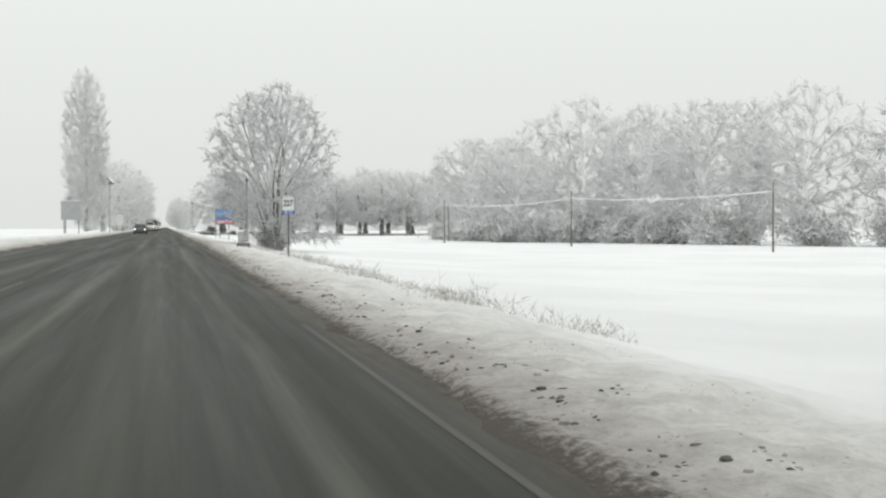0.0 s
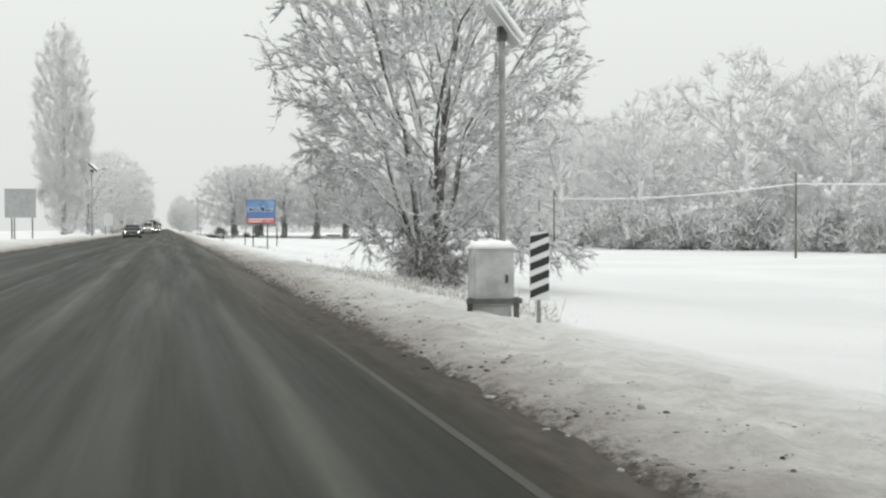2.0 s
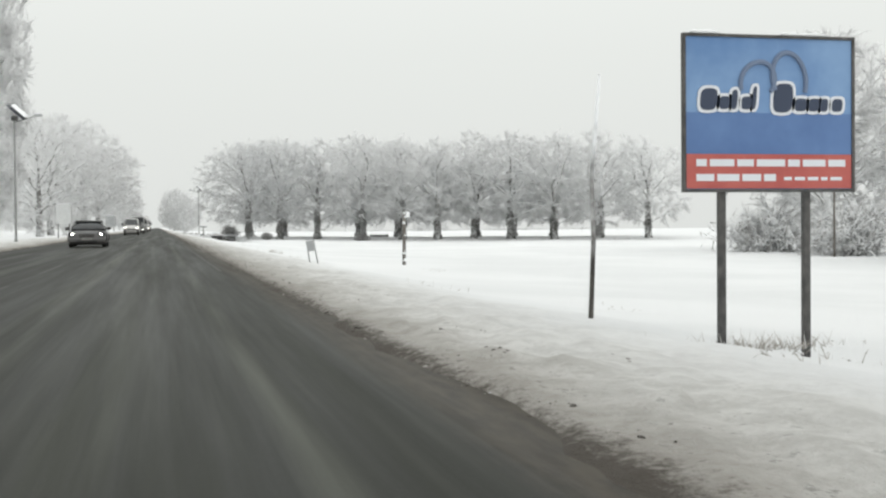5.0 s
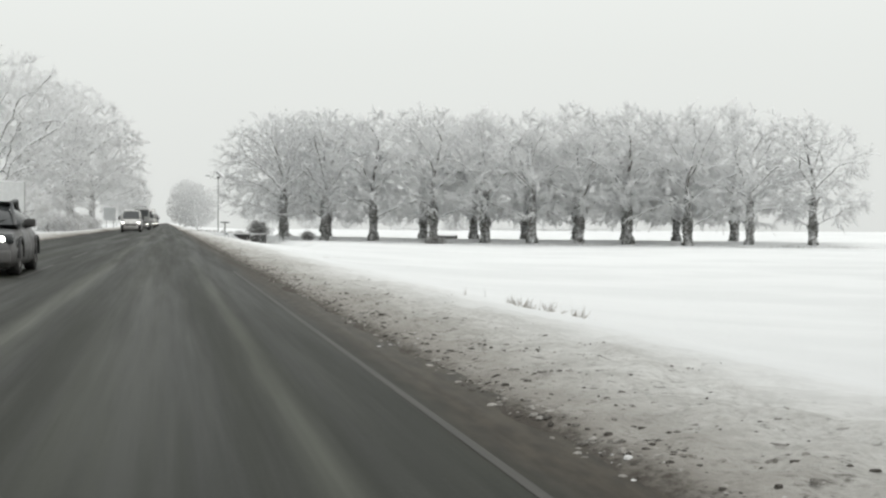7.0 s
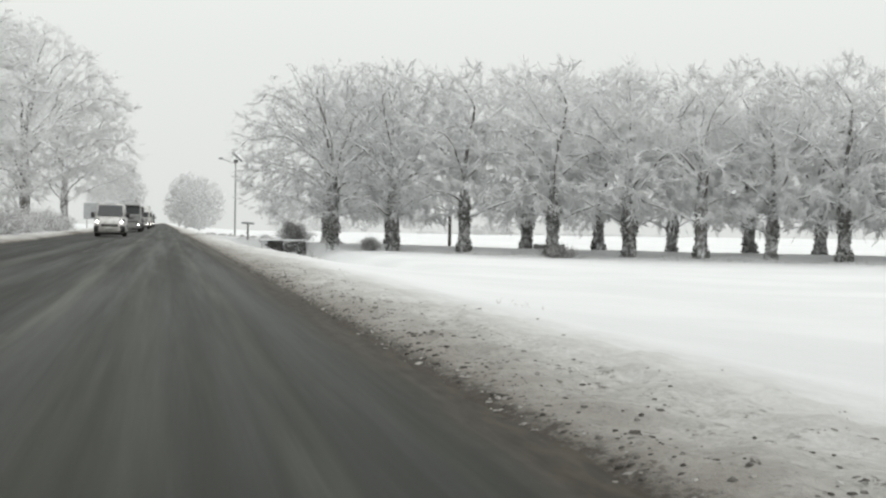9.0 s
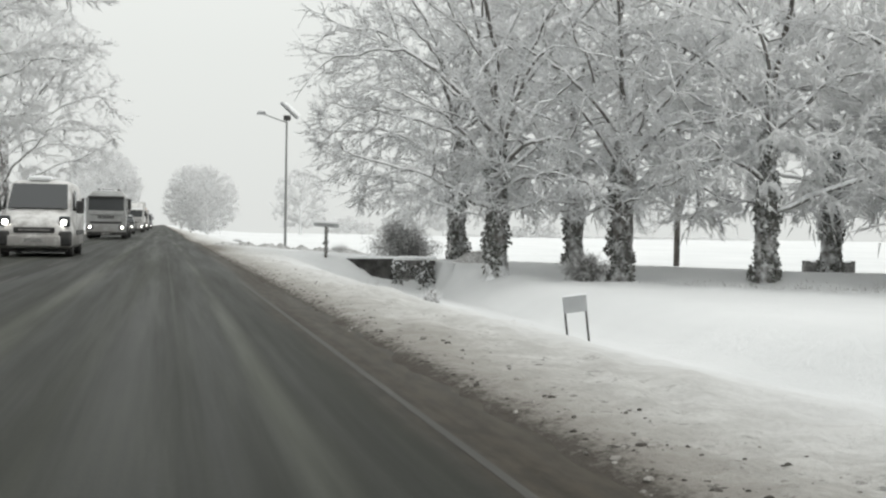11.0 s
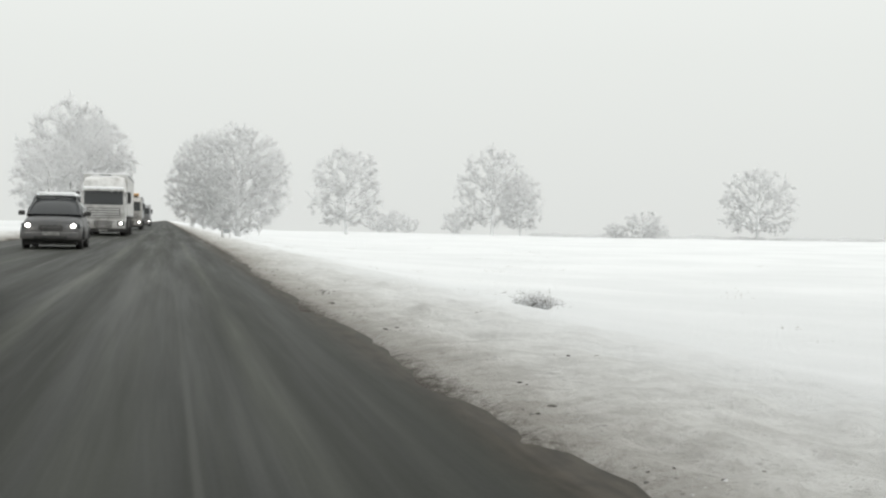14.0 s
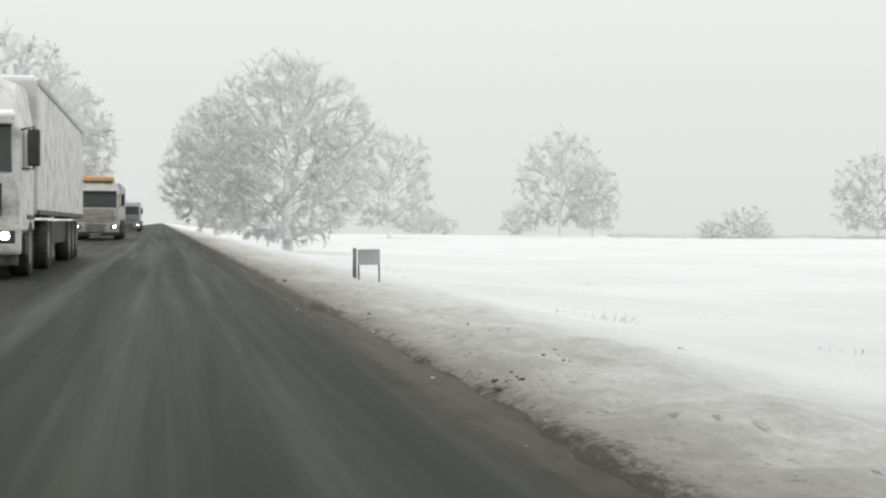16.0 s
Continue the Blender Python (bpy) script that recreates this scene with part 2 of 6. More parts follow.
m_creeper = material("snowy_creeper", (0.2, 0.2, 0.18), 0.7)
n = Nodes(m_creeper)
r = n.island()
n.colour(n.mix(n.spread(r, 0.5, 0.58), n.mix(r, (0.04, 0.042, 0.035), (0.15, 0.15, 0.13)), (0.78, 0.785, 0.79)))

m_weed = material("dry_grass", (0.3, 0.26, 0.2), 0.8)
n = Nodes(m_weed)
n.colour(n.mix(n.spread(n.island(), 0.3, 0.7), (0.36, 0.335, 0.30), (0.84, 0.84, 0.84)))

m_steel = speckled("galvanised_steel", (0.22, 0.225, 0.22), (0.36, 0.36, 0.355), 12.0, 0.5, 0.1, 0.6)
m_dark_steel = speckled("weathered_dark_steel", (0.05, 0.05, 0.05), (0.12, 0.115, 0.11), 10.0, 0.6, 0.2, 0.3)
m_wood = speckled("weathered_wood", (0.10, 0.09, 0.08), (0.22, 0.20, 0.18), 9.0, 0.85, 0.4)
m_solar = material("solar_glass", (0.02, 0.025, 0.04), 0.15)
m_white_sheet = speckled("white_sign_sheet", (0.62, 0.63, 0.63), (0.72, 0.73, 0.73), 5.0, 0.5, 0.05)
m_grey_sheet = speckled("bare_sheet_back", (0.33, 0.34, 0.345), (0.42, 0.43, 0.435), 3.0, 0.55, 0.1, 0.2)
m_blue = material("sign_blue", (0.05, 0.09, 0.32), 0.5)
m_ink = material("sign_ink", (0.02, 0.02, 0.022), 0.6)
m_red = speckled("banner_red", (0.42, 0.085, 0.075), (0.50, 0.12, 0.10), 4.0, 0.55, 0.03)
m_banner = speckled("banner_blue", (0.09, 0.20, 0.42), (0.22, 0.36, 0.58), 0.9, 0.5, 0.02)
m_deep_blue = speckled("banner_deep_blue", (0.075, 0.15, 0.34), (0.12, 0.22, 0.44), 1.5, 0.5, 0.02)
m_emblem = material("banner_grey_blue", (0.16, 0.21, 0.31), 0.5)
m_ink_blue = material("banner_ink_blue", (0.035, 0.05, 0.09), 0.5)
m_logo = material("banner_pale", (0.72, 0.74, 0.78), 0.5)
m_concrete = speckled("wet_concrete", (0.022, 0.021, 0.02), (0.085, 0.083, 0.078), 4.0, 0.85, 0.5, dist=0.03)
m_stone = speckled("rough_stone", (0.07, 0.07, 0.068), (0.22, 0.215, 0.205), 6.0, 0.9, 0.6, dist=0.04)
m_cabinet = speckled("cabinet_grey", (0.30, 0.305, 0.30), (0.50, 0.505, 0.50), 4.0, 0.65, 0.2)
m_plate = speckled("filmed_plate", (0.16, 0.158, 0.15), (0.34, 0.335, 0.32), 9.0, 0.6, 0.1)
m_cable = material("snowy_cable", (0.82, 0.83, 0.84), 0.8)
m_tyre = speckled("tyre_rubber", (0.018, 0.018, 0.018), (0.05, 0.048, 0.045), 12.0, 0.85, 0.2)
m_rim = speckled("dirty_rim", (0.16, 0.155, 0.15), (0.3, 0.29, 0.28), 8.0, 0.5, 0.1, 0.6)
m_glass = material("dark_car_glass", (0.045, 0.048, 0.05), 0.12)
m_black = speckled("black_plastic", (0.015, 0.015, 0.016), (0.05, 0.048, 0.045), 6.0, 0.55, 0.1)
m_underbody = speckled("road_film_black", (0.02, 0.02, 0.02), (0.09, 0.085, 0.08), 5.0, 0.8, 0.2)
m_lamp = material("lit_headlamp", (0.9, 0.9, 0.9), 0.2)
m_lamp.node_tree.nodes["Principled BSDF"].inputs["Emission Color"].default_value = (1.0, 0.97, 0.9, 1)
m_lamp.node_tree.nodes["Principled BSDF"].inputs["Emission Strength"].default_value = 9.0


def car_paint(name, base, dirt=0.5):
    m = material(name, base, 0.32)
    n = Nodes(m)
    c = n.coords()
    v = n.math("ADD", n.noise(c, 2.2, 5.0), n.math("MULTIPLY", n.noise(c, 18.0, 3.0), 0.3))
    low = n.spread(n.axes(n.place())[2], 0.3, 1.4, 0.25, 0.0)
    d = n.math("MULTIPLY", n.spread(n.math("ADD", v, low), 0.55, 0.95), dirt)
    n.colour(n.mix(d, base, (0.20, 0.185, 0.17)))
    n.rough(n.spread(v, 0.4, 0.9, 0.28, 0.6))
    return m


m_white_paint = car_paint("grimy_white_paint", (0.64, 0.635, 0.62), 0.75)
m_silver_paint = car_paint("grimy_grey_paint", (0.30, 0.305, 0.31), 0.5)
m_dark_paint = car_paint("dark_grey_paint", (0.055, 0.058, 0.062), 0.35)
m_beige_paint = car_paint("pale_beige_paint", (0.50, 0.48, 0.455), 0.7)
m_pale_paint = car_paint("filmed_pale_grey_paint", (0.36, 0.365, 0.36), 0.6)
m_orange_paint = car_paint("faded_orange_paint", (0.62, 0.36, 0.16), 0.4)
m_tank = speckled("dirty_tank_steel", (0.22, 0.225, 0.23), (0.40, 0.405, 0.41), 1.6, 0.35, 0.05, 0.7)


# ---- mesh building ----
class Shape:
    """Gathers vertices and faces of one mesh."""

    def __init__(self):
        self.v, self.f = [], []

    def add(self, verts, faces):
        k = len(self.v)
        self.v.extend([tuple(p) for p in verts])
        self.f.extend([tuple(i + k for i in f) for f in faces])
        return self

    def box(self, lo, hi, bevel=0.0, turn=None, shear=0.0):
        bm = bmesh.new()
        bmesh.ops.create_cube(bm, size=1.0)
        size = [b - a for a, b in zip(lo, hi)]
        mid = [(a + b) / 2 for a, b in zip(lo, hi)]
        for p in bm.verts:
            p.co = Vector([a * b for a, b in zip(p.co, size)])
        if bevel:
            bmesh.ops.bevel(bm, geom=bm.edges[:], offset=min(bevel, min(size) * 0.45), segments=2, affect="EDGES", profile=0.6)
        for p in bm.verts:
            if turn is not None:
                p.co = turn.to_3x3() @ p.co
            p.co = p.co + Vector(mid)
        bm.verts.index_update()
        self.add([p.co for p in bm.verts], [[p.index for p in f.verts] for f in bm.faces])
        bm.free()
        return self

    def tube(self, pts, radii, sides=8, cap=True):
        pts = [Vector(p) for p in pts]
        rings = []
        ref = Vector((0.13, 0.97, 0.21))
        for i, p in enumerate(pts):
            d = (pts[min(i + 1, len(pts) - 1)] - pts[max(i - 1, 0)]).normalized()
            a = d.cross(ref)
            a = a.normalized() if a.length > 1e-4 else d.orthogonal().normalized()
            b = d.cross(a)
            r = radii[i] if isinstance(radii, (list, tuple)) else radii
            rings.append([p + (a * math.cos(2 * math.pi * j / sides) + b * math.sin(2 * math.pi * j / sides)) * r for j in range(sides)])
        faces = []
        for i in range(len(rings) - 1):
            for j in range(sides):
                q = (j + 1) % sides
                faces.append((i * sides + j, i * sides + q, (i + 1) * sides + q, (i + 1) * sides + j))
        if cap:
            faces.append(tuple(range(sides))[::-1])
            faces.append(tuple((len(rings) - 1) * sides + j for j in range(sides)))
        return self.add([p for ring in rings for p in ring], faces)

    def loft(self, rings, closed=True, cap=True):
        k = len(rings[0])
        faces = []
        for i in range(len(rings) - 1):
            for j in range(k if closed else k - 1):
                q = (j + 1) % k
                faces.append((i * k + j, i * k + q, (i + 1) * k + q, (i + 1) * k + j))
        if cap and closed:
            faces.append(tuple(range(k))[::-1])
            faces.append(tuple((len(rings) - 1) * k + j for j in range(k)))
        return self.add([p for ring in rings for p in ring], faces)

    def lump(self, at, size, rng, sides=7, rings=4):
        """An uneven rounded clod that sits at its place."""
        vs, k = [], len(self.v)
        for i in range(1, rings):
            el = -0.6 + (math.pi / 2 + 0.6) * i / rings
            for j in range(sides):
                az = 2 * math.pi * (j + 0.5 * (i % 2)) / sides
                s = rng.uniform(0.78, 1.2)
                vs.append((at[0] + size[0] * math.cos(el) * math.cos(az) * s, at[1] + size[1] * math.cos(el) * math.sin(az) * s,
                           at[2] + size[2] * math.sin(el) * s))
        vs.append((at[0], at[1], at[2] + size[2] * rng.uniform(0.85, 1.1)))
        fs = []
        for i in range(rings - 2):
            for j in range(sides):
                q = (j + 1) % sides
                fs.append((i * sides + j, i * sides + q, (i + 1) * sides + q, (i + 1) * sides + j))
        for j in range(sides):
            fs.append(((rings - 2) * sides + j, (rings - 2) * sides + (j + 1) % sides, (rings - 1) * sides))
        return self.add(vs, fs)

    def mesh(self, name, mat, smooth=False):
        me = bpy.data.meshes.new(name)
        me.from_pydata(self.v, [], self.f)
        me.materials.append(mat)
        if smooth:
            me.polygons.foreach_set("use_smooth", [True] * len(me.polygons))
        me.update()
        return me


def part(name, shape, mat, parent, label="", smooth=False):
    me = shape if isinstance(shape, bpy.types.Mesh) else shape.mesh(name, mat, smooth)
    ob = new(name, me)
    ob.parent = parent
    return tagged(ob, label)


def thing(name, m, label, category, group=""):
    ob = new(name)
    ob.empty_display_size = 0.2
    ob.matrix_basis = m
    return tagged(ob, label, category, group)


def single(name, shape, mat, m, label, category, group="", kind="", smooth=False):
    ob = new(name, shape.mesh(name, mat, smooth))
    ob.matrix_basis = m
    return tagged(ob, label, category, group, kind)


# ---- the ground ----
def value_noise(x, y, seed=0):
    """Smooth noise in -1..1 at arrays of places."""
    def cell(i, j):
        h = np.sin(i * 127.1 + j * 311.7 + seed * 74.7) * 43758.5453
        return (h - np.floor(h)) * 2 - 1
    i, j = np.floor(x), np.floor(y)
    u, v = x - i, y - j
    u, v = u * u * (3 - 2 * u), v * v * (3 - 2 * v)
    return (cell(i, j) * (1 - u) + cell(i + 1, j) * u) * (1 - v) + (cell(i, j + 1) * (1 - u) + cell(i + 1, j + 1) * u) * v


def ramp(v, a, b):
    s = np.clip((v - a) / (b - a), 0, 1)
    return s * s * (3 - 2 * s)


RIGHT = ([-3, 1.6, 1.76, 1.88, 2.4, 3.2, 4.0, 5.0, 6.0, 9.0, 15.0, 30.0, 100, 3000], [-0.08, -0.06, 0.0, 0.05, 0.065, 0.02, -0.07, -0.24, -0.48, -0.62, -0.95, -1.15, -1.2, -1.2])
SOFT = ([-3, 1.6, 1.76, 1.88, 2.4, 3.2, 4.0, 5.0, 6.0, 7.0, 9.0, 12.0, 15.0, 30.0, 100, 3000], [-0.08, -0.06, 0.0, 0.045, 0.06, 0.03, -0.05, -0.18, -0.37, -0.49, -0.64, -0.8, -0.92, -1.15, -1.2, -1.2])
LEFT = ([-3, 6.2, 6.4, 6.6, 7.3, 8.5, 12.0, 40.0, 3000], [-0.08, -0.05, 0.02, 0.10, 0.14, 0.30, 0.34, 0.3, 0.3])
ROW = -0.42    # the drive and its trees lean this much towards -y as they go off the road


def ground_height(x, y):
    x, y = np.asarray(x, float), np.asarray(y, float)
    wob = 0.09 * value_noise(x * 0 + 3.3, y * 0.45, 3) + 0.07 * value_noise(x * 0 + 1.1, y * 1.3, 4) + 0.05 * value_noise(x * 0 + 7.1, y * 3.1, 9)
    z_r = np.interp(x + wob + 0.16 * (1 - ramp(y, 26, 46)), *RIGHT)
    past = ramp(y, 82, 104)
    z_r = z_r * (1 - past) + np.interp(x + wob + 0.15 * ramp(y, 304, 316) * (1 - ramp(y, 336, 352)), *SOFT) * past
    z_l = np.interp(-x + wob, *LEFT)
    z_l = np.where(-x > 7.0, 0.14 + (z_l - 0.14) * (1 - 0.8 * ramp(y, 185, 235)), z_l)
    z = np.where(x > -2, z_r, z_l)
    # the drive, level with the road, and the ditch in front of its wall
    s = y - (289.2 + ROW * (x - 9.0) * ramp(x, 9, 14))
    lip = ramp(s, -0.25 - 2.6 * ramp(x, 11.3, 13.0), -0.02)
    on = lip * (1 - ramp(s, 9.5, 13.0)) * ramp(x, 1.6, 2.4)
    level = np.interp(x, [1.5, 2.5, 7.0, 12.0, 30.0], [0.0, 0.04, -0.18, -0.45, -0.75])
    z = z * (1 - on) + level * on
    # the apron before the drive, flush with the road
    apron = np.interp(x, [1.5, 1.9, 2.6, 4.5, 6.5], [-0.02, 0.02, 0.045, 0.0, -0.15])
    on = ramp(y, 277, 283) * (1 - ramp(y, 298.2, 299.6)) * ramp(x, 1.5, 1.8) * (1 - ramp(x, 4.2, 6.2))
    z = z * (1 - on) + apron * on
    # the slope down into the ditch, and the deep corner under the wall
    slope = np.interp(x, [2.5, 3.4, 4.5, 6.5, 7.8, 9.0, 10.9, 11.8, 12.6, 15.0, 20.0, 30.0], [0.06, -0.05, -0.33, -0.90, -1.25, -1.46, -1.74, -1.15, -0.86, -0.86, -1.0, -1.2])
    on = ramp(y, 236, 262) * (1 - lip) * np.where(y > 279, ramp(x, 3.4, 5.6), ramp(x, 2.2, 2.8))
    z = z * (1 - on) + slope * on
    corner = np.interp(x, [2.5, 5.0, 6.4, 7.2, 7.8, 8.2, 9.0, 10.9, 11.8, 12.6, 15.0, 30.0], [0.08, 0.0, -0.10, -0.26, -0.72, -1.12, -1.30, -1.66, -1.12, -0.86, -0.86, -1.15])
    on = ramp(s, -1.5, -0.6) * (1 - lip) * ramp(x, 2.2, 2.8)
    z = z * (1 - on) + corner * on
    # uneven snow heaped about the feet of the trees
    heaped = ramp(s, -8, -4) * (1 - ramp(s, 0.0, 2.5)) * ramp(x, 11.5, 13.5) * (1 - ramp(x, 60, 80))
    z = z + heaped * (0.20 * np.maximum(value_noise(x * 0.55, y * 0.55, 15), -0.1) + 0.10 * value_noise(x * 1.4, y * 1.4, 16))
    calm = 1 - ramp(y, 236, 262) * (1 - ramp(s, 10, 12)) * ramp(x, 3.5, 5) * (1 - ramp(x, 14, 20))
    off = calm * ramp(x, 2.8, 5.5) + ramp(-x, 7.4, 9.5)
    near = ramp(x, 1.82, 2.1) * (1 - ramp(x, 3.4, 5.5)) * (1 - 0.75 * ramp(y, 278, 283) * (1 - ramp(y, 298, 300))) + ramp(-x, 6.5, 6.8) * (1 - ramp(-x, 8, 10))
    z = z + near * (0.03 * value_noise(x * 1.7, y * 1.1, 1) + 0.032 * np.maximum(value_noise(x * 3.6, y * 2.3, 2), -0.2) + 0.036 * value_noise(x * 5.5, y * 3.2, 7) + 0.034 * np.maximum(value_noise(x * 5.9 + 3, y * 2.1, 11), 0))
    z = z + np.clip(off, 0, 1) * (0.05 * value_noise(x * 0.35, y * 0.3, 5) + 0.10 * value_noise(x * 0.06, y * 0.05, 6))
    z = z - 0.009 * np.maximum(y - 590, 0) * ramp(y, 590, 680) * ramp(np.abs(x + 2.4), 16, 60)
    return z


def height_at(x, y):
    return float(ground_height(np.array([x]), np.array([y]))[0])


gx = np.concatenate([-np.geomspace(2500, 30, 16), np.linspace(-27, -8.5, 10), np.arange(-8, -6.0, 0.2), [-4, -2, 0, 1.2], np.arange(1.6, 3.1, 0.08), np.arange(3.1, 5.2, 0.16),
                     np.arange(5.3, 13.0, 0.5), np.arange(13.4, 30, 0.9), np.geomspace(31, 2500, 24)])
gy = np.concatenate([[-1500, -600, -200, -80, -40, -20], np.arange(-4, 385, 0.3), np.arange(385.5, 480, 0.8), np.arange(482, 640, 4), np.geomspace(650, 5000, 20)])
GX, GY = np.meshgrid(gx, gy)
GZ = ground_height(GX, GY)
g_v = np.stack([GX.ravel(), GY.ravel(), GZ.ravel()], 1)
ny, nx = GX.shape
gi = np.arange(nx * ny).reshape(ny, nx)
g_f = np.stack([gi[:-1, :-1].ravel(), gi[:-1, 1:].ravel(), gi[1:, 1:].ravel(), gi[1:, :-1].ravel()], 1)
g_me = bpy.data.meshes.new("ground")
g_me.from_pydata(g_v.tolist(), [], g_f.tolist())
g_me.materials.append(m_snow)
g_me.polygons.foreach_set("use_smooth", [True] * len(g_me.polygons))
tagged(new("ground", g_me), "snow-covered fields with dirty slush banks along the road", "ground", kind="structure")

road_shape = Shape()
ys = [-1500, -60] + list(range(-40, 700, 20)) + [900, 1400, 4500]
road_shape.loft([[(-7.0, y, -0.3), (-7.0, y, 0.0), (-2.4, y, 0.015), (2.4, y, 0.0), (2.4, y, -0.3)] for y in ys])
tagged(new("road", road_shape.mesh("road", m_road)), "wet grey asphalt road with slush streaks and wheel tracks", "road", kind="structure")


def stripe(name, x, spans, width, label):
    s = Shape()
    l, r = x - width / 2, x + width / 2
    zl, zr = [0.0018 + 0.015 * (1 - abs(q + 2.4) / (4.8 if q > -2.4 else 4.6)) for q in (l, r)]
    for a, b in spans:
        s.add([(l, a, zl), (r, a, zr), (r, b, zr), (l, b, zl)], [(0, 1, 2, 3)])
    return tagged(new(name, s.mesh(name, m_paint)), label, "road marking", kind="structure")


stripe("edge_line", 1.31, [(-60, 12), (36, 56), (84, 104), (136, 175), (236, 262)], 0.05, "worn white edge line along the road")
stripe("centre_line", -2.46, [(y, y + 6.5) for y in range(-56, 800, 12)], 0.08, "worn dashed white centre line")
stripe("far_edge_line", -6.05, [(-60, 900)], 0.12, "worn white edge line on the far side")

# clods and chunks thrown up along the verge
rng = np.random.default_rng(5)
for name, mat, count, label in (("slush_clods", m_clod, 15000, "brown clods of frozen slush scattered on the verge"),
                                ("snow_chunks", m_chunk, 700, "small grey-white lumps of ploughed snow on the verge")):
    s = Shape()
    clumps = count // 7
    zone = rng.random(clumps)
    ky = np.where(zone < 0.30, rng.uniform(150, 225, clumps), np.where(zone < 0.52, rng.uniform(52, 112, clumps), np.where(zone < 0.66, rng.uniform(0, 52, clumps), rng.uniform(-2, 420, clumps))))
    kx = np.where(rng.random(clumps) < 0.6, 1.77 + rng.gamma(1.4, 0.09, clumps), 1.8 + rng.gamma(1.7, 0.36, clumps))
    pick = rng.integers(0, clumps, count)
    cx, cy = kx[pick] + rng.normal(0, 0.06, count), ky[pick] + rng.normal(0, 0.14, count)
    if name == "snow_chunks":
        on_road = rng.random(count) < 0.12
        cx, cy = np.where(on_road, rng.uniform(1.3, 1.95, count), cx), np.where(on_road, rng.uniform(335, 430, count), cy)
    cx = np.maximum(cx, 1.7 if name == "slush_clods" else 1.3)
    ca = 0.005 + 0.015 * rng.random(count) ** 2.5 * np.where(cx < 2.15, 1.3, 0.7) * (1.0 if name == "slush_clods" else 0.6)
    ca = np.where((rng.random(count) < 0.035) & (cx > 1.78) & (cx < 2.35), rng.uniform(0.012, 0.025, count), ca)
    heavy = (rng.random(count) < np.where((cy > 130) & (cy < 230), 0.14, 0.07)) & (cx > 1.7)
    ca = np.where(heavy, rng.uniform(0.007, 0.018, count), ca)
    cx = np.where(heavy, 1.80 + rng.gamma(1.5, np.where((cy > 130) & (cy < 230), 0.34, 0.18)), cx)
    cz = np.maximum(ground_height(cx, cy), np.where(cx < 2.0, 0.002, -5))
    if name == "slush_clods":
        # a thick fringe of dirt where the plough left its edge
        more = 12000
        fy = np.where(rng.random(more) < 0.42, rng.uniform(56, 112, more), rng.uniform(138, 268, more))
        tuft = 0.5 + 0.5 * value_noise(fy * 0.9, fy * 0 + 2.0, 31)
        fx = 1.76 + rng.gamma(1.5, 0.10 + 0.16 * np.clip(tuft, 0, 1))
        keep = rng.random(more) < 0.35 + 0.65 * np.clip(tuft, 0, 1)
        fx, fy = fx[keep], fy[keep]
        cx, cy = np.concatenate([cx, fx]), np.concatenate([cy, fy])
        cz = np.concatenate([cz, np.maximum(ground_height(fx, fy), np.where(fx < 2.0, 0.002, -5))])
        ca = np.concatenate([ca, 0.005 + 0.015 * rng.random(len(fx)) ** 1.8])
    for x, y, z, a in zip(cx, cy, cz, ca):
        s.lump((x, y, z - 0.4 * a), (a * rng.uniform(0.7, 1.9), a * rng.uniform(0.7, 1.6), a * rng.uniform(0.5, 1.15)), rng, 5, 3)
    tagged(new(name, s.mesh(name, mat)), label, "debris", kind="stuff")

# snow piles at the mouth of the drive
for k, (x, y, a, h) in enumerate(((2.9, 299.6, 0.7, 0.16), (4.0, 299.5, 0.8, 0.36), (4.9, 299.2, 0.7, 0.30), (5.7, 300.2, 0.8, 0.38), (6.6, 299.6, 0.8, 0.30), (7.6, 299.4, 0.9, 0.34), (8.8, 298.8, 0.9, 0.26))):
    s = Shape()
    rr, aa = np.meshgrid(np.linspace(0.02, 1.25, 16), np.linspace(0, 2 * math.pi, 40, endpoint=False), indexing="ij")
    px, py = rr * np.cos(aa) * a, rr * np.sin(aa) * a * 0.75
    lumpy = 0.75 + 0.45 * value_noise(px * 3 + k * 5, py * 3, 21) + 0.4 * value_noise(px * 8 + k * 3, py * 8, 22)
    pz = h * 0.8 * np.exp(-(rr / 0.6) ** 2) * lumpy + 0.03 * value_noise(px * 14, py * 14, 23) * (rr < 1.1) - 0.10 * (rr / 1.25) ** 3
    s.loft([[(u, v, w) for u, v, w in zip(px[i], py[i], pz[i])] for i in range(15, -1, -1)])
    single("snow_mound", s, m_chunk, pose(x, y, height_at(x, y)), "rough pile of ploughed snow at the drive's mouth", "snow pile", "snow piles at the drive", smooth=False)


# ---- trees ----
# crown outlines: width of the crown at steps of its height
OUTLINES = {
    "dome": ((0.0, 0.12, 0.3, 0.5, 0.7, 0.85, 0.95, 1.0), (0.62, 0.86, 1.0, 1.0, 0.90, 0.70, 0.45, 0.15)),
    "egg": ((0.0, 0.06, 0.14, 0.3, 0.5, 0.7, 0.88, 1.0), (0.25, 0.46, 0.68, 0.92, 1.0, 0.92, 0.70, 0.30)),
    "round": ((0.0, 0.12, 0.3, 0.5, 0.7, 0.88, 1.0), (0.40, 0.78, 0.98, 1.0, 0.86, 0.58, 0.12)),
    "column": ((0.0, 0.06, 0.15, 0.35, 0.6, 0.8, 0.93, 1.0), (0.45, 0.62, 0.86, 1.0, 0.96, 0.80, 0.52, 0.12))}


